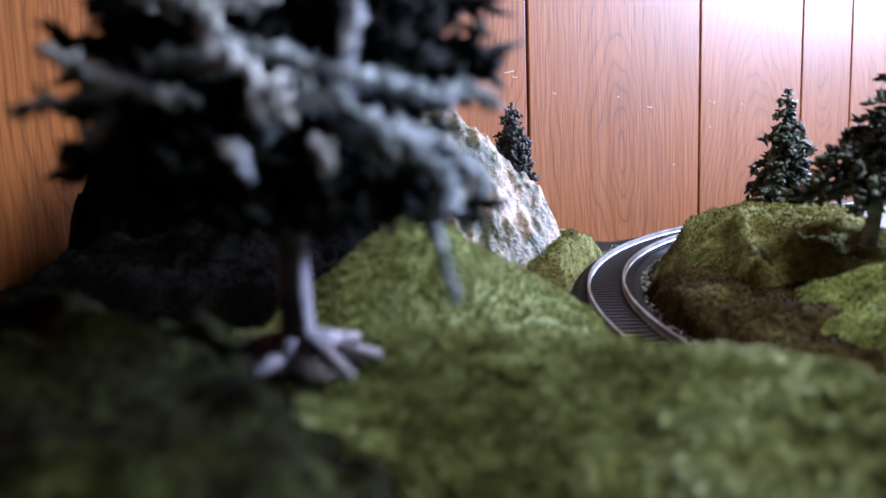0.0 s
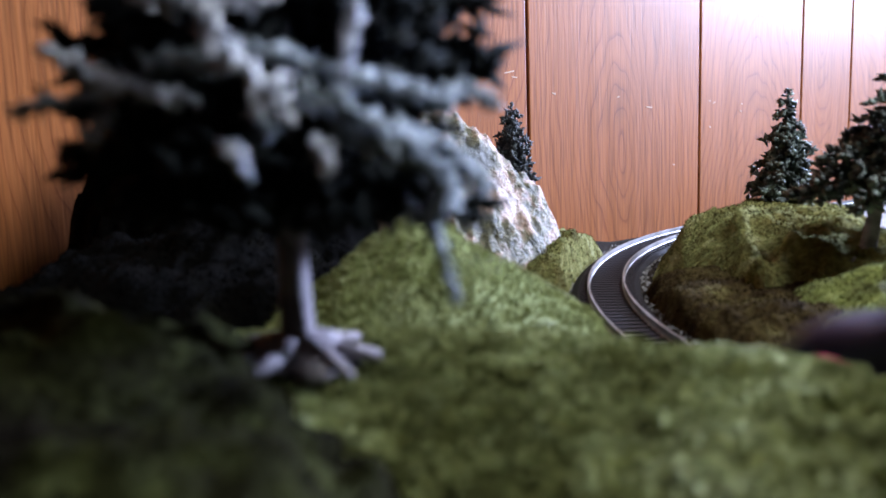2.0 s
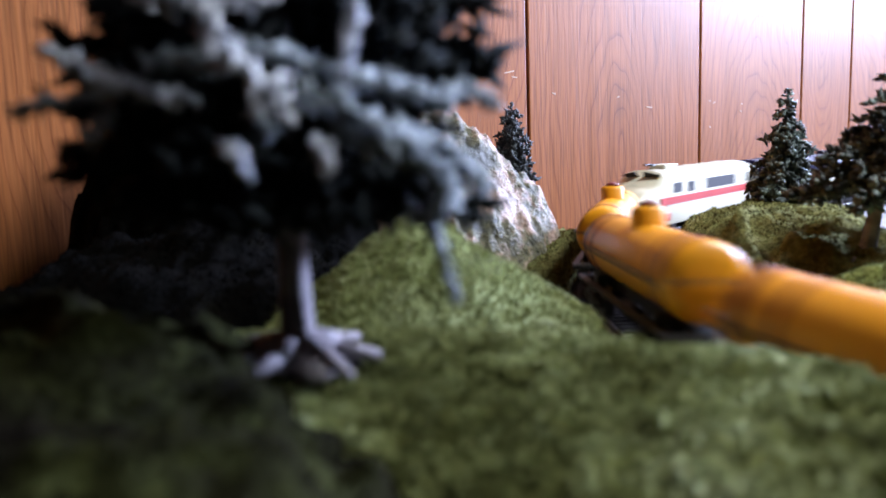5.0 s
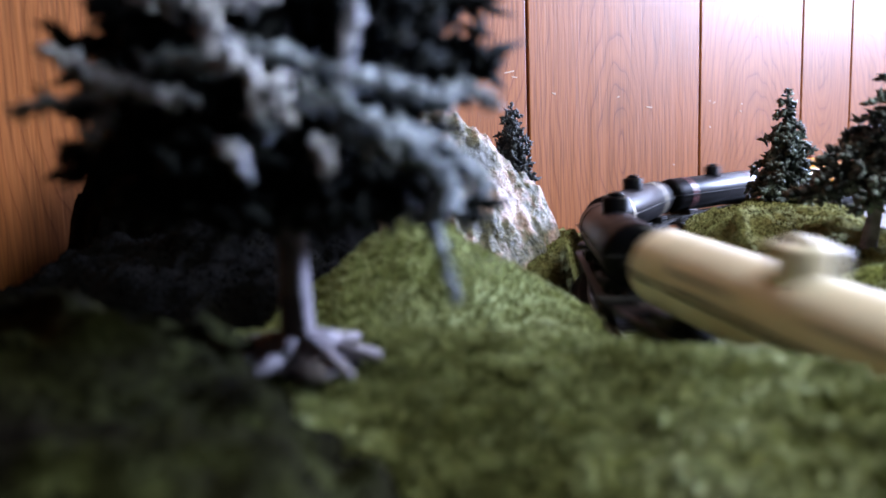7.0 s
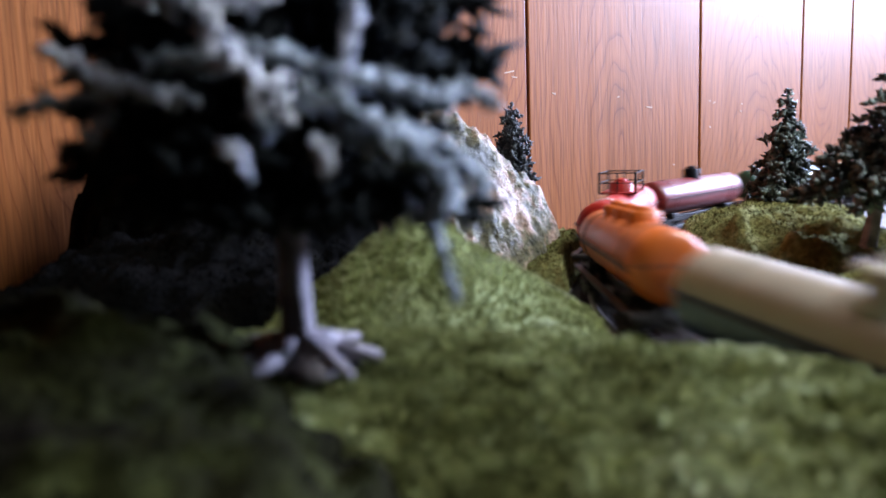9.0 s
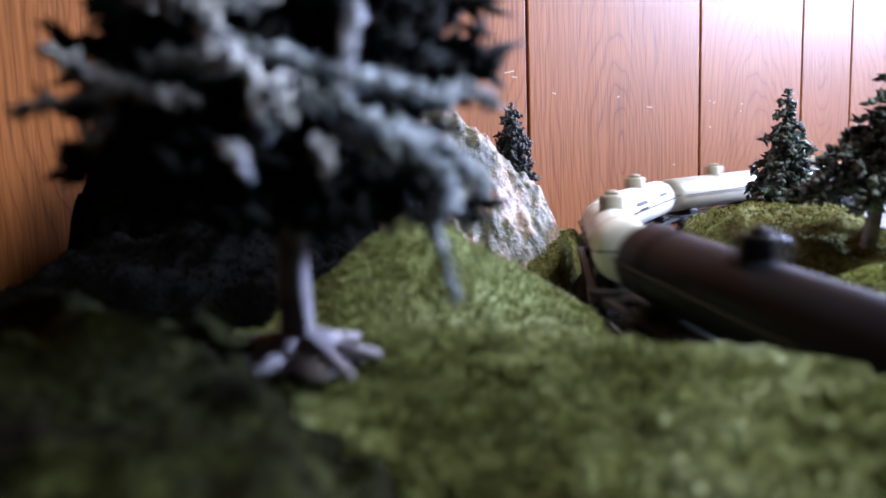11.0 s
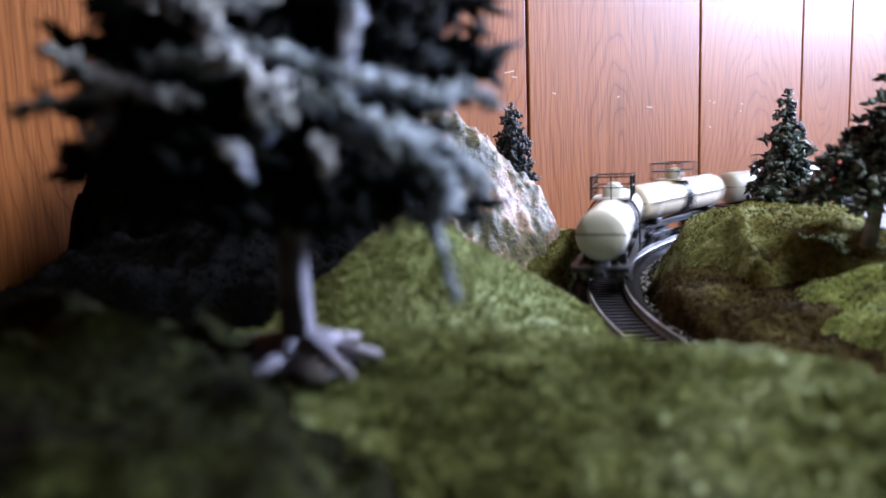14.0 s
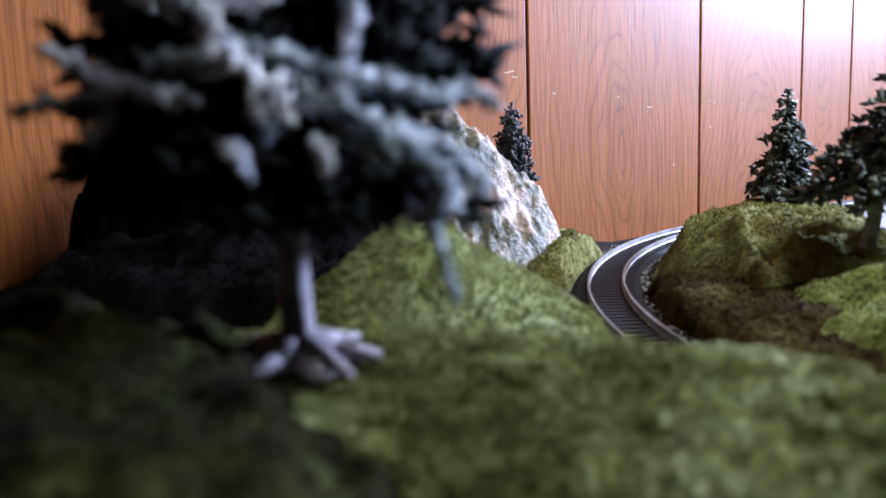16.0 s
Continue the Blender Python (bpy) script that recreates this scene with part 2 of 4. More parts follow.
def rise(s):
    s = (s + LOOP / 2) % LOOP - LOOP / 2
    return CLIMB * ease((0.12 - s) / 0.18) * ease((s + 0.65) / 0.25)


def on_track(s):
    """Place and heading (from +y towards +x) at the distance s along the line."""
    x, y, h = plan_line(s)
    if rise(s) == 0.0:
        return x, y, h
    (ax, ay), (bx, by) = bent(s - 0.002), bent(s + 0.002)
    return (ax + bx) / 2, (ay + by) / 2, math.atan2(bx - ax, by - ay)


def bent(s):
    """The near stretch of the line, eased inwards before its curve begins."""
    x, y, h = plan_line(s)
    u = -((s + LOOP / 2) % LOOP - LOOP / 2)
    swing = 0.0218 * (1 - math.cos(2 * math.pi * u / 0.65)) if 0 < u < 0.65 else 0.0
    k = 1 - rise(s) / EYE.z
    return (x + swing) * k, y * k


def plan_line(s):
    s = s % LOOP
    x, y, h = X0, Y0, H0
    for st in steps(BASE):
        if s <= st[2]:
            return advance(x, y, h, *st, s)
        s -= st[2]
        x, y, h = advance(x, y, h, *st, st[2])
    return X0, Y0, H0


def beside(s, off, z=0.0):
    x, y, h = on_track(s)
    return Vector((x + off * math.cos(h), y - off * math.sin(h), z + grade(s)))


NEAR_TRACK = [beside(-0.5 + 0.01 * i, 0.0) for i in range(190)]


def track_gap(x, y):
    return min((p.x - x) ** 2 + (p.y - y) ** 2 for p in NEAR_TRACK) ** 0.5


def sweep(profile, s0, s1, step):
    """A closed profile of (offset to the right, z) along the track."""
    bm = bmesh.new()
    n = max(2, int((s1 - s0) / step))
    rows = []
    for i in range(n + 1):
        s = s0 + (s1 - s0) * i / n
        rows.append([bm.verts.new(beside(s, o, z)) for o, z in profile])
    k = len(profile)
    for a, b in zip(rows, rows[1:]):
        for i in range(k):
            j = (i + 1) % k
            bm.faces.new((a[i], a[j], b[j], b[i]))
    if s1 - s0 < LOOP - 0.01:
        bm.faces.new(rows[0])
        bm.faces.new(list(reversed(rows[-1])))
    return bm


# ---- the room ----
WALL_AT, WALL_DIR = Vector((0.0655, 0.585, 0.0)), Vector((math.sin(0.9477), math.cos(0.9477), 0.0))
WALL_OUT = Vector((WALL_DIR.y, -WALL_DIR.x, 0.0))
WALL_M = Matrix(((WALL_DIR.x, -WALL_OUT.x, 0, WALL_AT.x), (WALL_DIR.y, -WALL_OUT.y, 0, WALL_AT.y), (0, 0, 1, 0), (0, 0, 0, 1)))
FLOOR_Z, CEIL_Z = -0.95, 1.80


def build_room():
    back = part("wall_back", box(-2.2, 3.6, 0.008, 0.10, FLOOR_Z, CEIL_Z), GROOVE)
    back.matrix_world = WALL_M
    tagged(back, "dark backing of a wood-panelled wall", "wall", kind="structure")
    edges = [-1.70, -1.50, -1.35, -1.25, -1.05, -0.90, -0.80, -0.60, -0.40, -0.195, 0.001, 0.2040, 0.3680, 0.4640, 0.672, 0.84, 0.94, 1.14, 1.31, 1.41, 1.61, 1.78, 1.88, 2.08, 2.25, 2.35]
    hearts = {0.001: (0.50, 0.045), 0.2040: (0.55, -0.10), -0.195: (0.35, 0.30), -0.40: (0.6, 0.12), 0.3680: (0.4, 0.16)}
    scuffs = {-0.195: [(-0.017, 0.115, 9), (-0.012, 0.1115, 5)], 0.001: [(0.027, 0.100, 4), (0.098, 0.0975, 3), (0.136, 0.0892, 7), (0.169, 0.040, 2)], 0.2040: [(0.2185, 0.0942, 3), (0.225, 0.0927, 4), (0.2192, 0.0712, 3), (0.2655, 0.0848, 4), (0.267, 0.0915, 3)]}
    rnd = random.Random(4)
    for a, b in zip(edges, edges[1:]):
        across, heart = hearts.get(a, (rnd.uniform(0.2, 0.8), rnd.uniform(-0.5, 0.9)))
        mid = a + (b - a) * across
        plank = part("plank", box(a + 0.0013 - mid, b - 0.0013 - mid, 0.0, 0.0075, FLOOR_Z - heart, CEIL_Z - heart, bevel=0.0009), WOOD, back)
        plank.matrix_basis = pose(mid, 0, heart)
        for at, z, wide in scuffs.get(a, ()):
            mark = part("scuff_mark", box(-0.0005 * wide, 0.0005 * wide, -0.0002, 0.0004, -0.0005, 0.0005, bevel=0.00015), SCUFF, plank)
            mark.matrix_basis = pose(at - mid, 0, z - heart, 0, rnd.uniform(-25, 25), 0)
    floor = part("floor", box(-3.2, 4.6, -3.6, 3.8, FLOOR_Z - 0.08, FLOOR_Z), CARPET)
    tagged(floor, "brown carpeted floor under the layout", "floor", kind="structure")
    ceil = part("ceiling", box(-3.2, 4.6, -3.6, 3.8, CEIL_Z, CEIL_Z + 0.08), PLASTER)
    tagged(ceil, "plain dark ceiling", "ceiling", kind="structure")
    for name, a in (("wall_left", (-3.2, -3.1, -3.6, 3.8)), ("wall_right", (4.5, 4.6, -3.6, 3.8)), ("wall_front", (-3.1, 4.5, -3.6, -3.5))):
        w = part(name, box(*a, FLOOR_Z, CEIL_Z), PLASTER)
        tagged(w, "plain brown room wall", "wall", kind="structure")


def build_lamps():
    """Lamp housings with cords, added out of view round the two area lights."""
    for eye, target, sx, sy in LAMPS:
        m = look(eye, target)
        lamp = new("added_lamp")
        lamp.matrix_world = m
        tagged(lamp, "added white lamp housing round an unseen light source", "lamp", group="hanging work lamps")
        bm = bmesh.new()
        back = [bm.verts.new((x * sx * 0.40, y * sy * 0.40, 0.09)) for x, y in ((-1, -1), (1, -1), (1, 1), (-1, 1))]
        rim = [bm.verts.new((x * sx * 0.56, y * sy * 0.56, 0.005)) for x, y in ((-1, -1), (1, -1), (1, 1), (-1, 1))]
        bm.faces.new(back)
        for i in range(4):
            bm.faces.new((back[i], back[(i + 1) % 4], rim[(i + 1) % 4], rim[i]))
        shade = part("shade", bm, PLASTER_WHITE, lamp, "white sheet-metal shade")
        shade.modifiers.new("sheet", "SOLIDIFY").thickness = 0.002
        up = m.inverted() @ Vector((eye[0], eye[1], CEIL_Z))
        part("cord", cyl((0, 0, 0.09), up, 0.003, seg=8), BLACK, lamp, "black hanging cord")


build_room()
PLASTER_WHITE = material("white_plaster", (0.62, 0.60, 0.58), 0.8, color2=(0.75, 0.73, 0.70), scale=300, bump=0.5)
build_lamps()

# ---- track ----


def build_track():
    bed = part("track", sweep([(-0.0165, -0.0062), (-0.0135, -0.0042), (0.0135, -0.0042), (0.0165, -0.0062)], 0, LOOP, 0.012), ROADBED)
    tagged(bed, "model railway track with dark sleepers and bright rails", "track", kind="structure")
    bank = part("embankment", sweep([(-0.030, -0.018), (-0.0168, -0.0063), (0.0168, -0.0063), (0.030, -0.018)], -0.70, 0.14, 0.012), SOIL)
    tagged(bank, "low dark soil bank under the climbing track", "embankment", kind="structure")
    rail_profile = [(-0.0009, -0.0034), (-0.00025, -0.0026), (-0.00045, -0.0008), (-0.00045, 0.0), (0.00045, 0.0), (0.00045, -0.0008), (0.00025, -0.0026), (0.0009, -0.0034)]
    for off in (-0.0083, 0.0083):
        part("rail", sweep([(o + off, z) for o, z in rail_profile], 0, LOOP, 0.008), RAIL, bed, "bright nickel rail", smooth=False)
    me = finish(box(-0.0125, 0.0125, -0.0014, 0.0014, -0.0042, -0.0030, bevel=0.0002), "sleeper", TIE, False)
    s = -0.22
    while s < 0.86:
        x, y, h = on_track(s)
        t = new("sleeper", me)
        t.parent = bed
        t.matrix_basis = pose(x, y, grade(s), 0, 0, -math.degrees(h))
        s += 0.0058


build_track()

# ---- the layout: base board, hills ----


def patch(name, mat, centre, half, height, turn=0.0, nx=60, ny=60, power=2.0, rough=0.004, rscale=30.0, seed=0.0, base=-0.012, clear=0.019, fade=0.012, creases=(), lean=(0.0, 0.0), fine=0.0015, square=False, ridge=2.0, shear=0.0):
    """A mound: a grid over an ellipse, lifted by a smooth bell and roughened; it keeps clear of the track."""
    bm = bmesh.new()
    cx, cy = centre
    ca, sa = math.cos(turn), math.sin(turn)
    grid = []
    for j in range(ny + 1):
        row = []
        for i in range(nx + 1):
            u, v = 2 * i / nx - 1, 2 * j / ny - 1
            du, dv = u * math.sqrt(1 - v * v / 2), v * math.sqrt(1 - u * u / 2)
            d = min(1.0, math.hypot(du, dv))
            lx, ly = du * half[0], dv * half[1]
            x, y = cx + lx * ca - ly * sa, cy + lx * sa + ly * ca
            bell = max(0.0, 1 - d ** power)
            if square:
                x = cx + u * half[0]
                y = cy + v * half[1] - shear * max(0.0, x)
                bell = (1 - abs(u) ** power) * (1 - abs(v) ** ridge)
            if 1 < power < 3:
                bell = bell * bell * (3 - 2 * bell)
            top = height + lean[0] * du + lean[1] * dv
            k = min(1, bell * 3)
            z = base + (top - base) * bell + rough * fbm(x * rscale + seed, y * rscale, seed) * k + fine * fbm(x * rscale * 7, y * rscale * 7, seed, 3) * k
            for (px, py), (qx, qy), w, lift in creases:
                wx, wy = qx - px, qy - py
                f = max(0.0, min(1.0, ((x - px) * wx + (y - py) * wy) / (wx * wx + wy * wy)))
                z += lift * math.exp(-((x - px - f * wx) ** 2 + (y - py - f * wy) ** 2) / (w * w)) * k
            g = track_gap(x, y)
            if g < clear + fade:
                q = max(0.0, min(1.0, (g - clear) / fade))
                z = min(z, base + (z - base) * q)
            row.append(bm.verts.new((x, y, z)))
        grid.append(row)
    for a, b in zip(grid, grid[1:]):
        for i in range(nx):
            bm.faces.new((a[i], a[i + 1], b[i + 1], b[i]))
    return part(name, bm, mat, smooth=True)


def flock(hill, count, size, mat, seed, low=-0.004):
    """Short fibres standing on a hill: three-sided spikes scattered over its faces."""
    rnd = random.Random(seed)
    me = hill.data
    polys = [p for p in me.polygons if p.center.z > low]
    verts, faces = [], []
    for _ in range(count):
        p = polys[rnd.randrange(len(polys))]
        vs = [me.vertices[i].co for i in p.vertices]
        a, b = rnd.random(), rnd.random()
        at = vs[0].lerp(vs[1], a).lerp(vs[3].lerp(vs[2], a), b)
        d = (p.normal + Vector((rnd.gauss(0, 0.5), rnd.gauss(0, 0.5), rnd.gauss(0.3, 0.4)))).normalized()
        s = size * rnd.uniform(0.5, 1.5)
        side = d.orthogonal().normalized()
        other = d.cross(side)
        n = len(verts)
        for k in range(3):
            t = 2.094 * k + rnd.random()
            verts.append(at - d * s * 0.3 + (side * math.cos(t) + other * math.sin(t)) * s * 0.33)
        verts.append(at + d * s)
        faces += [(n, n + 1, n + 3), (n + 1, n + 2, n + 3), (n + 2, n, n + 3)]
    fm = bpy.data.meshes.new("moss_flocking")
    fm.from_pydata(verts, [], faces)
    fm.materials.append(mat)
    ob = new("moss_flocking", fm)
    ob.parent = hill
    tagged(ob, "short mossy fibres", kind="stuff")


def slab(outline, z0, z1):
    bm = bmesh.new()
    low = [bm.verts.new((x, y, z0)) for x, y in outline]
    high = [bm.verts.new((x, y, z1)) for x, y in outline]
    bm.faces.new(list(reversed(low)))
    bm.faces.new(high)
    n = len(outline)
    for i in range(n):
        bm.faces.new((low[i], low[(i + 1) % n], high[(i + 1) % n], high[i]))
    return bm


def along_wall(s, out):
    p = WALL_AT + WALL_DIR * s + WALL_OUT * out
    return (p.x, p.y)


def build_layout():
    edge = (beside(0.60, -0.0175) - WALL_AT).dot(WALL_OUT)
    outline = [along_wall(-1.6, 0.004), along_wall(0.0, 0.004), along_wall(0.02, edge), along_wall(2.75, edge), along_wall(2.75, 2.9), along_wall(-1.6, 2.9)]
    ground = part("ground", slab(outline, -0.045, -0.0064), SOIL)
    tagged(ground, "dark earth-covered top of the railway layout table", "layout table", kind="structure")
    for s, o in ((-1.5, 0.12), (2.65, 0.25), (2.65, 2.8), (-1.5, 2.8)):
        x, y = along_wall(s, o)
        part("table_leg", box(x - 0.03, x + 0.03, y - 0.03, y + 0.03, FLOOR_Z, -0.045, bevel=0.003), TABLE, ground)
    plate = part("pavement", slab([along_wall(0.12, edge + 0.046), along_wall(0.95, edge + 0.046), along_wall(0.95, 0.52), along_wall(0.30, 0.42), along_wall(0.0, 0.27)], -0.0064, -0.0030), BOARD)
    tagged(plate, "flat grey-white unpainted layout surface", "base board", kind="structure")

    h = patch("foreground_hill", MOSS, (-0.030, 0.138), (0.200, 0.082), 0.0336, lean=(-0.003, 0.0), power=14, square=True, ridge=2.2, shear=0.42, rough=0.0032, rscale=26, seed=3.0, nx=240, ny=130, clear=0.0170, fade=0.005)
    tagged(h, "low rounded hill covered in green moss flock", "hill")
    flock(h, 90000, 0.0012, BACKLIT_FUZZ, 1, 0.005)
    # Bank laid over the hill's left end to darken it like shade.
    h = patch("shade_bank", SHADE_MOSS, (-0.093, 0.088), (0.135, 0.135), 0.0425, power=2.3, rough=0.009, rscale=34, seed=5.0, nx=120, ny=120, fine=0.003)
    tagged(h, "mossy bank with shade put in its colour, beside the pine", "bank")
    flock(h, 9000, 0.0012, SHADE_MOSS, 9, 0.015)
    h = patch("mossy_slope", PALE_MOSS, (-0.006, 0.226), (0.087, 0.088), 0.0510, power=1.0, rough=0.0045, rscale=24, seed=7.0, nx=120, ny=100, clear=0.0165, fade=0.007)
    tagged(h, "mossy green slope beside the track", "hill")
    flock(h, 22000, 0.0012, BACKLIT_FUZZ, 2)
    # Hill and ridge carry that shade as their surface colour.
    h = patch("shade_hill", SHADE_BLACK, (-0.092, 0.270), (0.104, 0.110), 0.038, power=1.6, rough=0.009, rscale=30, seed=9.0, nx=90, ny=90, fine=0.003)
    tagged(h, "hill with shade put in its black colour, against the panelled wall", "hill")
    flock(h, 5000, 0.0012, SHADE_BLACK, 3)
    # Ridge raised behind the pine so that it also shades the wall.
    h = patch("shade_ridge", SHADE_BLACK, (-0.098, 0.372), (0.092, 0.098), 0.128, power=1.5, rough=0.022, rscale=34, seed=41.0, nx=90, ny=90, fine=0.005)
    tagged(h, "ridge with shade put in its black colour, beside the mountain", "ridge")
    lump = [((0.056, 0.424), (0.060, 0.430), 0.013, 0.020)]
    h = patch("mountain", ROCK, (-0.006, 0.426), (0.093, 0.080), 0.083, turn=0.12, power=1.25, creases=lump, rough=0.012, rscale=24, seed=11.0, nx=150, ny=130, fine=0.004, clear=0.0175, fade=0.006)
    tagged(h, "grey-white plaster mountain with moss patches", "mountain")
    h = patch("mossy_mound", MOSS_DRY, (0.070, 0.428), (0.040, 0.076), 0.0150, turn=-0.45, power=3.2, rough=0.005, rscale=44, seed=15.0, clear=0.0155, fade=0.006)
    tagged(h, "small mossy mound beside the outer rail", "mound")
    flock(h, 3000, 0.0010, MOSS_DRY, 4)
    creases = [((0.137, 0.360), (0.128, 0.317), 0.0046, 0.0060), ((0.128, 0.317), (0.129, 0.308), 0.0046, 0.0060), ((0.129, 0.308), (0.143, 0.321), 0.0046, 0.0060), ((0.143, 0.321), (0.155, 0.311), 0.0046, 0.0060), ((0.226, 0.34), (0.280, 0.47), 0.026, -0.045)]
    h = patch("inner_hill", MOSS_DRY, (0.186, 0.388), (0.098, 0.148), 0.0305, turn=0.0, power=2.05, rough=0.005, rscale=34, seed=19.0, nx=110, ny=110, creases=creases, clear=0.0150, fade=0.022)
    tagged(h, "mossy olive-brown hill inside the curve", "hill")
    flock(h, 12000, 0.0010, MOSS_DRY, 5)
    h = patch("brown_verge", VERGE, (0.128, 0.300), (0.060, 0.125), 0.0075, power=2.6, rough=0.004, rscale=40, seed=27.0, nx=70, ny=90, clear=0.0150, fade=0.008)
    tagged(h, "dark brown mossy verge inside the curve", "verge")
    flock(h, 5000, 0.0009, VERGE, 8)
    h = patch("low_hill", LUSH_MOSS, (0.195, 0.258), (0.100, 0.110), 0.0165, power=2.6, rough=0.005, rscale=34, seed=23.0, nx=100, ny=90, clear=0.0165, fade=0.012)
    tagged(h, "low green mossy hill inside the curve", "hill")
    flock(h, 9000, 0.0010, LUSH_MOSS, 6)
    h = patch("green_bush", BRIGHT_MOSS, (0.214, 0.436), (0.022, 0.020), 0.021, power=2.2, rough=0.004, rscale=90, seed=31.0, nx=40, ny=40)
    tagged(h, "bright green flocked bush on the end of a hill", "bush")
    flock(h, 2500, 0.0012, BRIGHT_MOSS, 7)
    h = patch("plaster_lump", PLASTER_WHITE, (0.2275, 0.428), (0.0035, 0.010), 0.019, power=3.0, rough=0.003, rscale=200, seed=35.0, nx=20, ny=24)
    tagged(h, "broken white plaster edge of a hill", "plaster edge")
    dock = new("wooden_dock")
    dock.matrix_world = Matrix.Translation(Vector((*along_wall(0.40, edge + 0.085), -0.003))) @ pose(0, 0, 0, 0, 0, 0) @ WALL_M.to_3x3().to_4x4()
    tagged(dock, "low brown wooden loading dock on the grey surface", "loading dock")
    part("deck", box(-0.05, 0.06, -0.010, 0.010, 0.0075, 0.0095, bevel=0.0004), PLASTER_WHITE, dock, "pale deck boards")
    part("skirt", box(-0.048, 0.058, -0.008, 0.008, 0.0, 0.0075), DOCK_BROWN, dock)
    # scattered ballast along the rails
    rnd = random.Random(5)
    verts, faces = [], []
    for _ in range(1500):
        s, side = rnd.uniform(-0.2, 0.75), rnd.choice((-1, 1))
        p = beside(s, side * (0.0165 + abs(rnd.gauss(0, 0.0035))), -0.0058)
        r = rnd.uniform(0.0004, 0.0012)
        n = len(verts)
        for d in ((1, 0, 0), (-0.5, 0.8, 0), (-0.5, -0.8, 0), (0, 0, 1)):
            verts.append(p + Vector([r * (c + rnd.uniform(-0.3, 0.3)) for c in d]))
        faces += [(n, n + 1, n + 3), (n + 1, n + 2, n + 3), (n + 2, n, n + 3)]
    me = bpy.data.meshes.new("ballast")
    me.from_pydata(verts, [], faces)
    me.materials.append(STONE)
    tagged(new("ballast", me), "loose pale gravel beside the rails", "gravel", kind="stuff")


DOCK_BROWN = material("brown_dock", (0.05, 0.022, 0.012), 0.7, color2=(0.09, 0.04, 0.02), scale=200)
STONE = material("gravel", (0.06, 0.055, 0.05), 0.85, color2=(0.24, 0.23, 0.23), scale=400)
build_layout()

# ---- trees ----


def sprig(verts, faces, rnd, at, d, length, wide):
    """One needle-covered twig: a four-sided spindle."""
    side = d.orthogonal().normalized()
    other = d.cross(side)
    n = len(verts)
    verts.append(at - d * length * 0.25)
    for k in range(4):
        t = 1.571 * k + rnd.random() * 0.6
        verts.append(at + d * length * 0.25 + (side * math.cos(t) + other * math.sin(t)) * wide * rnd.uniform(0.7, 1.3))
    verts.append(at + d * length)
    for k in range(4):
        a, b = n + 1 + k, n + 1 + (k + 1) % 4
        faces += [(n, b, a), (n + 5, a, b)]


def limb(verts, faces, rnd, points, size, per, spread=0.8, bias=Vector((0, 0, 0.25)), thick=0.22):
    """Sprigs all along a bent limb."""
    for p, q in zip(points, points[1:]):
        p, q = Vector(p), Vector(q)
        step = max(1, int((q - p).length / size * per))
        for i in range(step):
            at = p.lerp(q, (i + rnd.random()) / step) + Vector([rnd.gauss(0, size * 0.16) for _ in range(3)])
            d = ((q - p).normalized() * 0.7 + Vector([rnd.gauss(0, spread) for _ in range(3)]) + bias).normalized()
            sprig(verts, faces, rnd, at, d, size * rnd.uniform(0.6, 1.3), size * thick)


def crown_mesh(name, mat, verts, faces):
    me = bpy.data.meshes.new(name)
    me.from_pydata([tuple(v) for v in verts], [], faces)
    me.materials.append(mat)
    for p in me.polygons:
        p.use_smooth = True
    return me


def trunk_mesh(height, r0, r1, roots, rnd, spread):
    bm = lathe([(-0.004, r0 * 1.5), (0.0, r0 * 1.35), (height * 0.06, r0 * 1.05), (height * 0.25, r0 * 0.9), (height * 0.6, (r0 + r1) / 2), (height, r1)], "Z", 14)
    for v in bm.verts:
        f = 1 + 0.16 * math.sin(5 * math.atan2(v.co.y, v.co.x) + v.co.z * 90)
        v.co.x *= f
        v.co.y *= f
    for k in range(roots):
        a = 6.283 * k / roots + rnd.uniform(-0.3, 0.3)
        ln = spread * rnd.uniform(0.7, 1.25)
        way = Vector((math.cos(a), math.sin(a), 0))
        bend = way * ln * 0.5 + Vector((-way.y, way.x, 0)) * ln * rnd.uniform(-0.15, 0.15)
        add_cyl(bm, (0, 0, r0 * 1.3), bend + Vector((0, 0, r0 * 0.45)), r0 * 0.85, r0 * 0.6, 8)
        add_cyl(bm, bend * 0.9 + Vector((0, 0, r0 * 0.5)), way * ln + Vector((0, 0, -0.0004)), r0 * 0.62, r0 * 0.35, 8)
    return bm


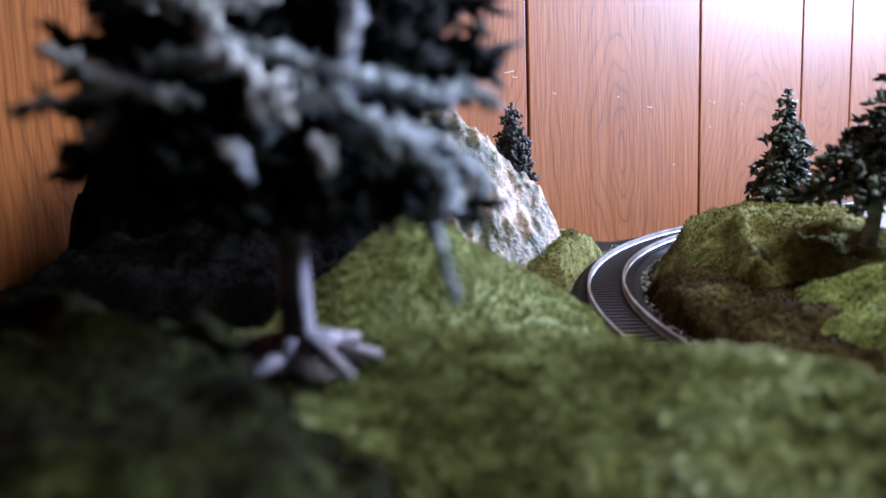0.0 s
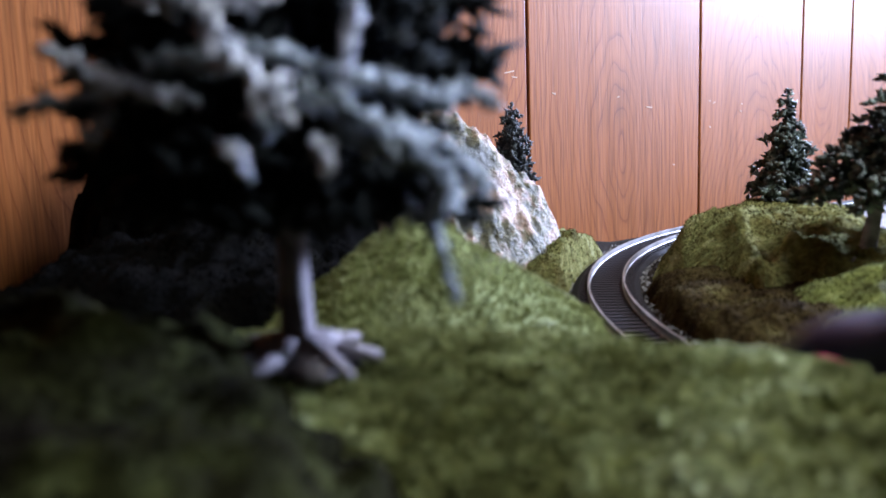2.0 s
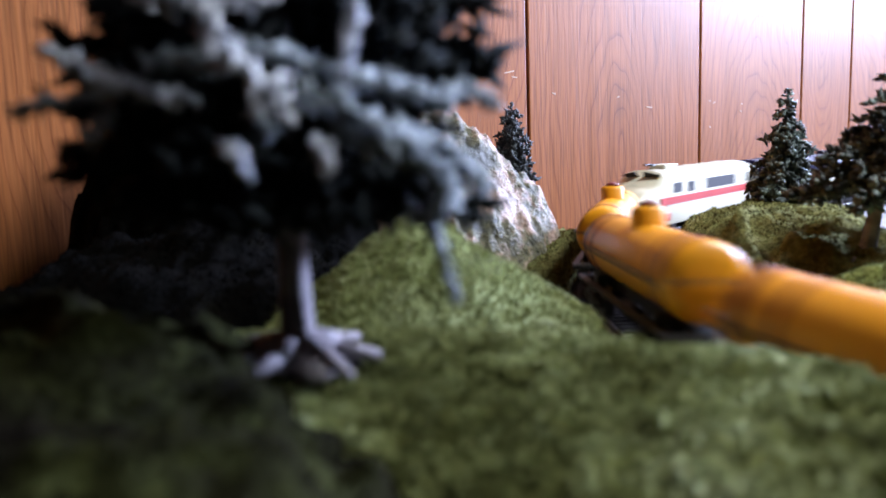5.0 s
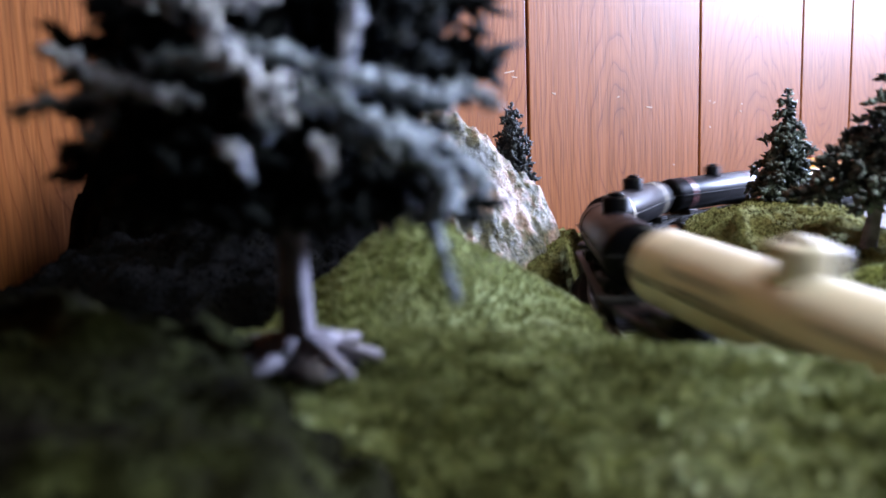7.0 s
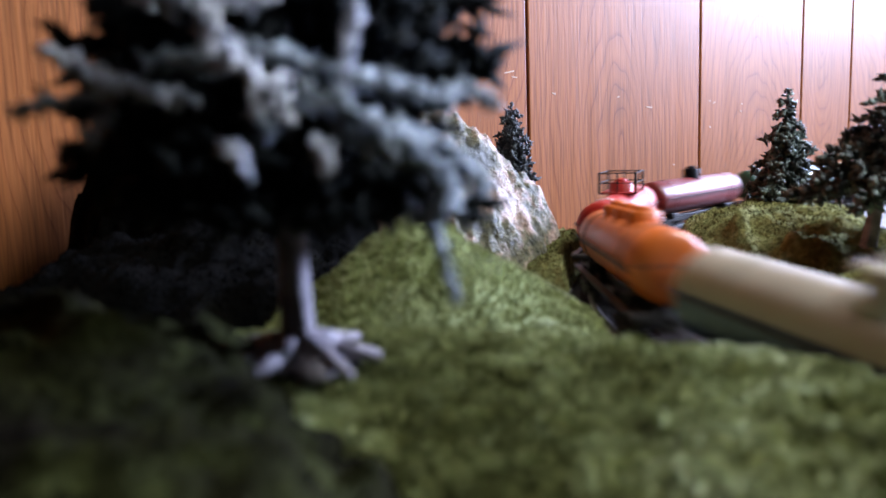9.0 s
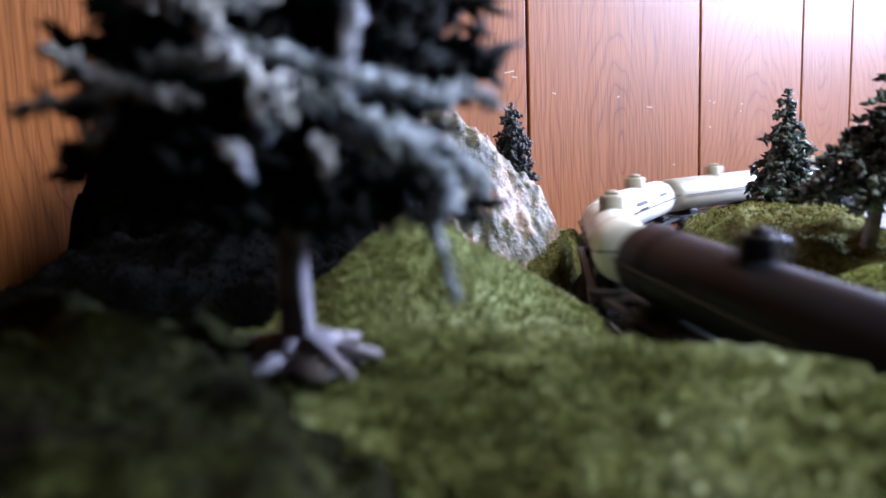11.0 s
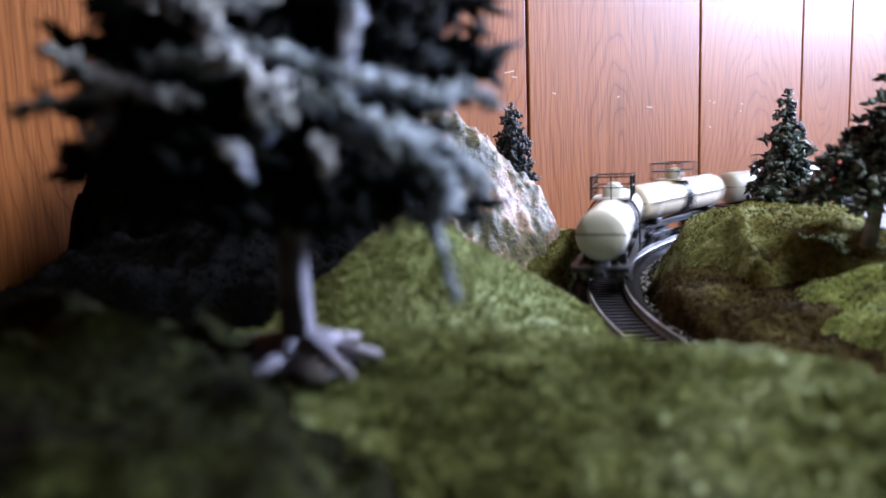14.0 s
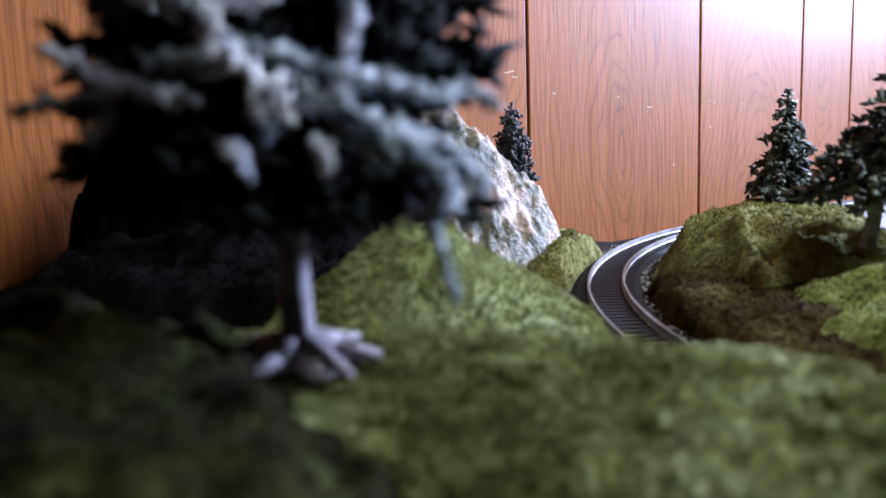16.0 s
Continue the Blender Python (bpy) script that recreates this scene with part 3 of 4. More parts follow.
def pine(name, at, height, radius, mat, label, trunk, tiers, arms, size, seed, droop=0.35, roots=5, extra=(), top=1.0, dense=3.0, jitter=0.18, stem=1.0, thick=0.22, taper=0.9, front=1.0, tilt=0.0, foot=0.0):
    rnd = random.Random(seed)
    root = new(name)
    root.location, root.rotation_euler = at, (0, radians(tilt), 0)
    tagged(root, label, "tree")
    part("trunk", trunk_mesh(height * top * 0.95, height * 0.034 * stem, height * 0.006, roots, rnd, foot or height * 0.115), BARK, root, "grey-brown moulded trunk with spreading roots", smooth=True)
    verts, faces = [], []
    for k in range(tiers):
        f = k / (tiers - 1)
        z = height * (trunk + (0.97 - trunk) * f)
        reach = radius * ((1 - f) ** taper + 0.07)
        n = max(4, int(arms * (1 - 0.55 * f)))
        off = rnd.random() * 6.28
        for i in range(n):
            a = off + 6.283 * i / n + rnd.gauss(0, 0.25)
            ln = reach * rnd.uniform(1 - 2 * jitter, 1 + jitter)
            zz = z + rnd.gauss(0, height * 0.012)
            pts = [(ln * t * math.cos(a), ln * t * math.sin(a) * (front if math.sin(a) < 0 else 1.0), zz + ln * (0.15 * t - droop * t * t)) for t in (0.08, 0.4, 0.7, 1.0)]
            limb(verts, faces, rnd, pts, size * (0.75 + 0.5 * (1 - f)), dense, thick=thick)
    ob = new("crown", crown_mesh("crown", mat, verts, faces))
    ob.parent = root
    for pts, wide, mat2, text in extra:
        v2, f2 = [], []
        limb(v2, f2, rnd, pts, wide * 0.85, 14.0, 1.0, thick=0.24)
        ob = new("branch", crown_mesh("branch", mat2, v2, f2))
        ob.parent = root
        ob["label"] = text
    return root


def base_plate(root, radius, mat):
    """The moulded foot of a plastic tree: a thin lobed plate."""
    bm = lathe([(-0.0016, radius), (-0.0004, radius), (0.0006, radius * 0.8), (0.0014, radius * 0.4), (0.0020, radius * 0.2)], "Z", 36)
    for v in bm.verts:
        a = math.atan2(v.co.y, v.co.x)
        f = 1 + 0.22 * math.sin(5 * a + 0.6) + 0.10 * math.sin(9 * a)
        v.co.x *= f
        v.co.y *= f
    part("base_plate", bm, mat, root, "grey moulded plastic foot", True)


# the long frosted limbs of the near tree, light put into the pale ones' colour, in its own space (metres): course and
# needle length
PALE, DULL = (NEEDLE_FROST_LIT, "pale frosted branch"), (NEEDLE_GREY, "dull blue-grey branch")
FROSTED = []
FROSTED.append(([(-0.0096, -0.014, 0.0426), (-0.0127, -0.017, 0.0424), (-0.0167, -0.019, 0.0436), (-0.0208, -0.02, 0.045), (-0.0245, -0.02, 0.047), (-0.029, -0.019, 0.0492)], 0.0027, *PALE))
FROSTED.append(([(-0.0219, -0.014, 0.043), (-0.0276, -0.016, 0.0427), (-0.0328, -0.017, 0.0417), (-0.0351, -0.017, 0.041)], 0.0024, *DULL))
FROSTED.append(([(-0.0204, -0.017, 0.0413), (-0.0217, -0.019, 0.0389), (-0.0232, -0.02, 0.0369)], 0.0026, *DULL))
FROSTED.append(([(-0.0032, -0.026, 0.0473), (0.0009, -0.029, 0.0458), (0.0027, -0.03, 0.0429), (0.006, -0.03, 0.0395)], 0.0036, *PALE))
FROSTED.append(([(-0.017, -0.018, 0.0568), (-0.0106, -0.02, 0.0553), (-0.004, -0.022, 0.0544), (0.0031, -0.02, 0.0549)], 0.0034, *PALE))
FROSTED.append(([(-0.0048, -0.024, 0.0536), (-0.0037, -0.026, 0.0498), (-0.0029, -0.027, 0.0463)], 0.0030, *PALE))
FROSTED.append(([(0.0153, -0.022, 0.054), (0.014, -0.024, 0.0491), (0.0134, -0.025, 0.0454), (0.0127, -0.026, 0.041)], 0.0019, *PALE))
FROSTED.append(([(0.0066, -0.027, 0.0411), (0.0119, -0.029, 0.0404), (0.0162, -0.03, 0.038), (0.02, -0.029, 0.036), (0.0238, -0.027, 0.0333), (0.0261, -0.025, 0.0294), (0.0249, -0.023, 0.0253)], 0.0031, *DULL))
FROSTED.append(([(0.0118, -0.029, 0.0377), (0.0175, -0.03, 0.0347), (0.0227, -0.028, 0.0332)], 0.0026, *DULL))
FROSTED.append(([(0.0075, -0.022, 0.0458), (0.0123, -0.025, 0.0438), (0.0182, -0.025, 0.043), (0.0233, -0.023, 0.0411), (0.0267, -0.02, 0.0396)], 0.0025, *DULL))
FROSTED.append(([(0.0098, -0.031, 0.0359), (0.0117, -0.032, 0.0328)], 0.0026, *PALE))
FROSTED.append(([(-0.0007, -0.032, 0.0356), (0.0008, -0.032, 0.0327)], 0.0024, *PALE))
FROSTED.append(([(0.0239, -0.023, 0.0258), (0.0245, -0.023, 0.0223), (0.0255, -0.023, 0.0179), (0.0267, -0.022, 0.0129)], 0.0019, *DULL))
FROSTED.append(([(0.0196, -0.027, 0.0377), (0.0253, -0.024, 0.0346), (0.0293, -0.02, 0.0313), (0.0313, -0.017, 0.0277)], 0.0025, *DULL))
FROSTED.append(([(-0.0163, -0.016, 0.0472), (-0.009, -0.02, 0.0473), (-0.0033, -0.024, 0.046)], 0.0026, *DULL))
FROSTED.append(([(-0.003, -0.022, 0.0485), (0.0027, -0.024, 0.0474), (0.0082, -0.024, 0.0456)], 0.0026, *DULL))
FROSTED.append(([(0.0029, -0.03, 0.0394), (0.0044, -0.031, 0.0366)], 0.0024, *DULL))
FROSTED.append(([(0.0248, -0.018, 0.0416), (0.0297, -0.014, 0.0424), (0.0341, -0.01, 0.04)], 0.0024, *DULL))
FROSTED.append(([(0.0216, -0.024, 0.0272), (0.0204, -0.024, 0.0253)], 0.0024, *DULL))
near_pine = pine("pine", (-0.0252, 0.130, 0.0350), 0.190, 0.0295, NEEDLE_SHADE, "tall blue-grey frosted model pine on a mossy hill", 0.140, 26, 20, 0.0050, 3, droop=0.16, extra=FROSTED, roots=7, dense=11.0, jitter=0.14, stem=0.37, thick=0.20, taper=0.22, front=0.55, foot=0.0145)
base_plate(near_pine, 0.0105, BARK)
pine("spruce", (0.0425, 0.462, 0.040), 0.048, 0.0112, NEEDLE_BLUE, "small blue-grey model spruce behind the mountain", 0.08, 14, 14, 0.0030, 8, droop=0.1, roots=4, dense=7, thick=0.32, taper=0.42)
pine("pine", (0.1885, 0.430, 0.0265), 0.064, 0.0190, NEEDLE, "dark green model pine on an olive mossy hill", 0.17, 10, 13, 0.0040, 12, droop=0.55, dense=8, jitter=0.22, thick=0.30)
pine("pine", (0.1690, 0.310, 0.0150), 0.084, 0.0270, NEEDLE, "dark green model pine with a bare lower trunk", 0.36, 8, 14, 0.0046, 17, droop=0.42, dense=9, jitter=0.22, thick=0.28, tilt=9.0)

# ---- train ----
TANK_R, TANK_Z = 0.0117, 0.0249
MESHES = {}


def shared(name, key, build, mat, parent, label="", smooth=False):
    """A part whose mesh is built once and used by every vehicle alike."""
    if key not in MESHES:
        MESHES[key] = finish(build(), name, mat, smooth)
    ob = new(name, MESHES[key])
    ob.parent = parent
    if label:
        ob["label"] = label
    return ob


BLUE = paint("navy_paint", (0.010, 0.010, 0.036), 0.5)
CREAM = paint("cream_paint", (0.56, 0.53, 0.41))
STRIPE_CREAM = paint("band_paint", (0.62, 0.60, 0.50))
RED_STRIPE = paint("stripe_red", (0.42, 0.020, 0.014))
colors = {"yellow": (0.80, 0.32, 0.006), "white": (0.78, 0.76, 0.72), "beige": (0.82, 0.79, 0.74), "cream": (0.68, 0.61, 0.46), "tan": (0.58, 0.49, 0.36), "grey": (0.42, 0.39, 0.33), "black": (0.003, 0.003, 0.004), "graphite": (0.008, 0.009, 0.013),
          "green": (0.007, 0.056, 0.034), "maroon": (0.15, 0.016, 0.014), "red": (0.40, 0.016, 0.010), "orange": (0.64, 0.135, 0.016), "silver": (0.38, 0.35, 0.28), "navy": (0.02, 0.03, 0.07)}
PAINT = {k: paint(k + "_paint", c, 0.5 if max(c) < 0.03 else 0.42) for k, c in colors.items()}
LAMP = material("lit_headlight", (1.0, 0.78, 0.58), emit=9.0)
# Weak pink emission for a small strip added on each nose side.
PINK_GLOW = material("glowing_pink", (1.0, 0.06, 0.30), emit=0.7)


def truck_mesh(reach):
    bm = bmesh.new()
    for x in (-0.0108, 0.0108):
        add_box(bm, x - 0.0010, x + 0.0010, -reach - 0.0055, reach + 0.0055, 0.0040, 0.0066, bevel=0.0005)
        add_box(bm, x - 0.0013, x + 0.0013, -0.0045, 0.0045, 0.0020, 0.0072, bevel=0.0004)
        for y in (-reach, reach):
            add_box(bm, x - 0.0014, x + 0.0014, y - 0.0020, y + 0.0020, 0.0035, 0.0068, bevel=0.0004)
    add_box(bm, -0.0105, 0.0105, -0.0022, 0.0022, 0.0050, 0.0085)
    return bm


def wheel_mesh():
    bm = bmesh.new()
    add_cyl(bm, (-0.0086, 0, 0.0053), (0.0086, 0, 0.0053), 0.0008, seg=8)
    for x in (-1, 1):
        add_cyl(bm, (x * 0.0071, 0, 0.0053), (x * 0.0095, 0, 0.0053), 0.0053, seg=20)
        add_cyl(bm, (x * 0.0066, 0, 0.0053), (x * 0.0071, 0, 0.0053), 0.0062, seg=20)
    return bm


def add_truck(car, y, reach=0.0095):
    t = shared("truck", ("truck", reach), lambda: truck_mesh(reach), BLACK, car)
    t.location.y = y
    for dy in (-reach, reach):
        w = shared("wheelset", "wheelset", wheel_mesh, WHEEL, t, "metal wheelset")
        w.location.y = dy


def tank_profile(h, r):
    return [(-h, 0.0008), (-h + 0.0002, r * 0.5), (-h + 0.0009, r * 0.80), (-h + 0.0022, r * 0.95), (-h + 0.0038, r), (h - 0.0038, r), (h - 0.0022, r * 0.95), (h - 0.0009, r * 0.80), (h - 0.0002, r * 0.5), (h, 0.0008)]


def underframe_mesh(h):
    bm = bmesh.new()
    add_box(bm, -0.0032, 0.0032, -h - 0.004, h + 0.004, 0.0088, 0.0118, bevel=0.0004)
    for s in (-1, 1):
        add_box(bm, -0.0125, 0.0125, s * (h + 0.0015) - 0.0022, s * (h + 0.0015) + 0.0022, 0.0092, 0.0116, bevel=0.0003)
        add_box(bm, -0.0100, 0.0100, s * h * 0.68 - 0.003, s * h * 0.68 + 0.003, 0.0090, 0.0150, bevel=0.0006)
        add_box(bm, s * 0.0104, s * 0.0134, -h - 0.002, h + 0.002, 0.0108, 0.0117)
    add_cyl(bm, (-0.006, -0.008, 0.0075), (-0.006, 0.010, 0.0075), 0.0026)
    return bm


def rail_mesh(h):
    bm = bmesh.new()
    for s in (-1, 1):
        x = s * (TANK_R + 0.0012)
        add_cyl(bm, (x, -h + 0.004, TANK_Z + 0.0008), (x, h - 0.004, TANK_Z + 0.0008), 0.00032, seg=6)
        y = s * (h + 0.0010)
        add_cyl(bm, (-TANK_R * 0.95, y, TANK_Z + 0.0008), (TANK_R * 0.95, y, TANK_Z + 0.0008), 0.0003, seg=6)
        for i in range(5):
            y = (-h + 0.006) + (2 * h - 0.012) * i / 4
            add_cyl(bm, (s * TANK_R * 0.98, y, TANK_Z + 0.0008), (x, y, TANK_Z + 0.0008), 0.0003, seg=6)
    return bm


def coupler_mesh():
    bm = bmesh.new()
    add_box(bm, -0.0012, 0.0012, 0.0, 0.0065, 0.0085, 0.0105, bevel=0.0003)
    add_box(bm, -0.0026, 0.0022, 0.0060, 0.0088, 0.0078, 0.0112, bevel=0.0006)
    return bm


def platform_mesh():
    bm = bmesh.new()
    z = TANK_Z + TANK_R
    for s in (-1, 1):
        add_box(bm, s * 0.0068 - 0.0030, s * 0.0068 + 0.0030, -0.013, 0.013, z - 0.0002, z + 0.0006)
        add_box(bm, -0.0098, 0.0098, s * 0.0105 - 0.0025, s * 0.0105 + 0.0025, z - 0.0002, z + 0.0006)
    return bm


def add_railing(platform):
    """Posts and two rows of bars round the walkway, each a piece of its own."""
    z = TANK_Z + TANK_R
    corners = [(-0.0098, -0.013), (0.0098, -0.013), (0.0098, 0.013), (-0.0098, 0.013)]
    for k, ((ax, ay), (bx, by)) in enumerate(zip(corners, corners[1:] + corners[:1])):
        post = shared("railing_post", "railing_post", lambda: cyl((0, 0, 0), (0, 0, 0.0118), 0.0007, seg=6), BLACK, platform)
        post.location = (ax, ay, z)
        post = shared("railing_post", "thin_post", lambda: cyl((0, 0, 0), (0, 0, 0.0115), 0.00035, seg=6), BLACK, platform)
        post.location = ((ax + bx) / 2, (ay + by) / 2, z)
        for dz in (0.0060, 0.0113):
            bar = shared("railing_bar", ("railing_bar", k % 2), lambda: cyl(((ax - bx) / 2, (ay - by) / 2, 0), ((bx - ax) / 2, (by - ay) / 2, 0), 0.00035, seg=6), BLACK, platform)
            bar.location = ((ax + bx) / 2, (ay + by) / 2, z + dz)


def tube(points, radius, seg=6):
    """One continuous bent wire."""
    bm = bmesh.new()
    points = [Vector(p) for p in points]
    rings = []
    for i, p in enumerate(points):
        d = (points[min(i + 1, len(points) - 1)] - points[max(i - 1, 0)]).normalized()
        side = d.cross(Vector((0, 1, 0))).normalized()
        other = d.cross(side)
        rings.append([bm.verts.new(p + (side * math.cos(6.283 * k / seg) + other * math.sin(6.283 * k / seg)) * radius) for k in range(seg)])
    for u, v in zip(rings, rings[1:]):
        for k in range(seg):
            bm.faces.new((u[k], u[(k + 1) % seg], v[(k + 1) % seg], v[k]))
    bm.faces.new(rings[0])
    bm.faces.new(list(reversed(rings[-1])))
    return bm


def add_ladders(car):
    r = TANK_R + 0.0018
    for s in (-1, 1):
        course = [(s * r * math.cos(a), 0, TANK_Z + r * math.sin(a)) for a in (1.0, 0.7, 0.35, 0.0)] + [(s * r, 0, 0.0110)]
        for dy in (-0.0030, 0.0030):
            stile = shared("ladder_stile", ("stile", s), lambda: tube(course, 0.0004), BLACK, car)
            stile.location.y = dy
        for i in range(7):
            z = 0.0125 + 0.0026 * i
            dx = r if z < TANK_Z else math.sqrt(max(0, r * r - (z - TANK_Z) ** 2))
            rung = shared("ladder_rung", "rung", lambda: cyl((0, -0.003, 0), (0, 0.003, 0), 0.0003, seg=6), BLACK, car)
            rung.location = (s * dx, 0, z)


def band_mesh(y0, y1, r):
    bm = lathe([(y0, r - 0.0008), (y0, r), (y1, r), (y1, r - 0.0008)])
    for v in bm.verts:
        v.co.z += TANK_Z
    return bm


def shell_mesh(h, r, a0, a1, y0=None, y1=None, n=10):
    """A thin curved plate lying on the tank between two angles (0 level on the right side, 90 the top)."""
    y0, y1 = (-h if y0 is None else y0), (h if y1 is None else y1)
    bm = bmesh.new()
    cols = []
    for i in range(n + 1):
        a = math.radians(a0 + (a1 - a0) * i / n)
        cols.append([bm.verts.new((q * math.cos(a), y, TANK_Z + q * math.sin(a))) for q, y in ((r, y0), (r, y1), (r - 0.0012, y1), (r - 0.0012, y0))])
    for p, q in zip(cols, cols[1:]):
        for k in range(4):
            bm.faces.new((p[k], p[(k + 1) % 4], q[(k + 1) % 4], q[k]))
    bm.faces.new(cols[0])
    bm.faces.new(list(reversed(cols[-1])))
    return bm


def tank_car(body, pitch, label, dome=None, domes=1, dome_r=0.0058, dome_h=0.0068, top=None, rings=None, belt=None, platform=None, marks=None, lower=None, seam="black"):
    car = new("tank_car")
    tagged(car, label, "tank car", group="tank cars of the train")
    h = pitch / 2 - 0.0085
    key = round(h, 4)
    t = shared("tank", ("tank", key, body), lambda: lathe(tank_profile(h, TANK_R), seg=32), PAINT[body], car, "", True)
    t.location.z = TANK_Z
    shared("underframe", ("under", key), lambda: underframe_mesh(h), BLACK, car, "black underframe with running boards")
    shared("handrail", ("rail", key), lambda: rail_mesh(h), BLACK, car, "thin wire handrail")
    for s in (-1, 1):
        add_truck(car, s * h * 0.68)
        c = shared("coupler", "coupler", coupler_mesh, BLACK, car)
        c.matrix_basis = pose(0, s * (h + 0.001), 0, 0, 0, 0 if s > 0 else 180)
        shared("strap", ("strap", key, s), lambda: band_mesh(s * h * 0.68 - 0.0012, s * h * 0.68 + 0.0012, TANK_R + 0.0003), PAINT[body] if not rings else PAINT[rings], car)
    spots = [0.0] if domes == 1 else [-0.024, 0.0, 0.024]
    for y in spots:
        d = shared("dome", ("dome", dome or body, dome_r, dome_h), lambda: lathe([(-0.0015, dome_r * 1.12), (0.0, dome_r), (dome_h * 0.8, dome_r), (dome_h * 0.95, dome_r * 0.86), (dome_h, dome_r * 0.4)], "Z", 22), PAINT[dome or body], car, "", True)
        d.location = (0, y, TANK_Z + TANK_R - 0.0006)
        lid = shared("hatch", ("hatch", top or dome or body), lambda: lathe([(0.0, 0.0034), (0.0010, 0.0034), (0.0015, 0.0024), (0.0020, 0.0008)], "Z", 16), PAINT[top or dome or body], d, "", True)
        lid.location.z = dome_h - 0.0002
    if rings:
        for s in (-1, 1):
            shared("ring", ("ring", key, s, rings), lambda: band_mesh(s * (h - 0.0075) - 0.002, s * (h - 0.0075) + 0.002, TANK_R + 0.0004), PAINT[rings], car, rings + " painted ring")
    if belt:
        shared("belt", ("belt", belt), lambda: band_mesh(-0.0065, 0.0065, TANK_R + 0.0004), PAINT[belt], car, belt + " painted centre band")
        add_ladders(car)
    if platform:
        add_railing(shared("platform", ("platform", platform), platform_mesh, PAINT[platform], car, "walkway round the dome"))
    if lower:
        shared("lower_side", ("lower", key, lower), lambda: shell_mesh(h - 0.004, TANK_R + 0.0004, 170, 370, n=24), PAINT[lower], car, lower + " painted lower half")
    if marks:
        for a0, a1, y0, y1 in ((152, 164, 0.012, 0.040), (150, 160, -0.042, -0.016), (172, 178, 0.014, 0.034)):
            shared("lettering", ("mark", key, marks, a0, y0), lambda: shell_mesh(h, TANK_R + 0.0003, a0, a1, y0, y1, 3), PAINT[marks], car, "faded lettering bar")
            shared("lettering", ("mark", key, marks, a0, y0, 1), lambda: shell_mesh(h, TANK_R + 0.0003, 180 - a1, 180 - a0, -y1, -y0, 3), PAINT[marks], car, "faded lettering bar")
    shared("seam", ("seam", key, seam), lambda: shell_mesh(h - 0.005, TANK_R + 0.00015, 184, 188, n=2), PAINT[seam], car)
    return car


LOCO_H = 0.0835


def loco_ring(y, w, z0, zt, shoulder):
    """Half-rounded cross-section of the body."""
    pts = [(-w * 0.96, z0), (-w, z0 + 0.0015), (-w, shoulder)]
    for i in range(1, 8):
        a = math.pi - math.pi * i / 8
        pts.append((w * math.cos(a) * (1.0 if abs(math.cos(a)) < 0.9 else 0.99), shoulder + (zt - shoulder) * math.sin(a) ** 0.8))
    pts += [(w, shoulder), (w, z0 + 0.0015), (w * 0.96, z0)]
    return [Vector((x, y, z)) for x, z in pts]


def loco_body_mesh():
    b0, top, sh = 0.0108, 0.0452, 0.0370
    rows = [(-LOCO_H, 0.0158, b0, top - 0.0015, sh - 0.001), (-LOCO_H + 0.0012, 0.0164, b0, top, sh), (0.0440, 0.0164, b0, top, sh), (0.0490, 0.0164, b0, top - 0.0006, sh), (0.0530, 0.0163, b0, 0.0455, 0.0370),
            (0.0585, 0.0160, b0, 0.0392, 0.0330), (0.0640, 0.0156, b0, 0.0365, 0.0300), (0.0700, 0.0153, b0, 0.0352, 0.0285), (0.0750, 0.0146, b0, 0.0340, 0.0270), (0.0788, 0.0134, b0, 0.0318, 0.0250), (0.0814, 0.0115, b0, 0.0288, 0.0225), (0.0829, 0.0090, b0, 0.0250, 0.0200), (LOCO_H, 0.0060, b0 + 0.001, 0.0205, 0.0165)]
    bm = bmesh.new()
    rings = [[bm.verts.new(p) for p in loco_ring(*r)] for r in rows]
    for a, b in zip(rings, rings[1:]):
        n = len(a)
        for i in range(n):
            bm.faces.new((a[i], a[(i + 1) % n], b[(i + 1) % n], b[i]))
    bm.faces.new(rings[0])
    bm.faces.new(list(reversed(rings[-1])))
    return bm


def side_panel(s, y0, y1, z0, z1, proud=0.0003):
    x = s * 0.0164
    return box(min(x - s * 0.0006, x + s * proud), max(x - s * 0.0006, x + s * proud), y0, y1, z0, z1)


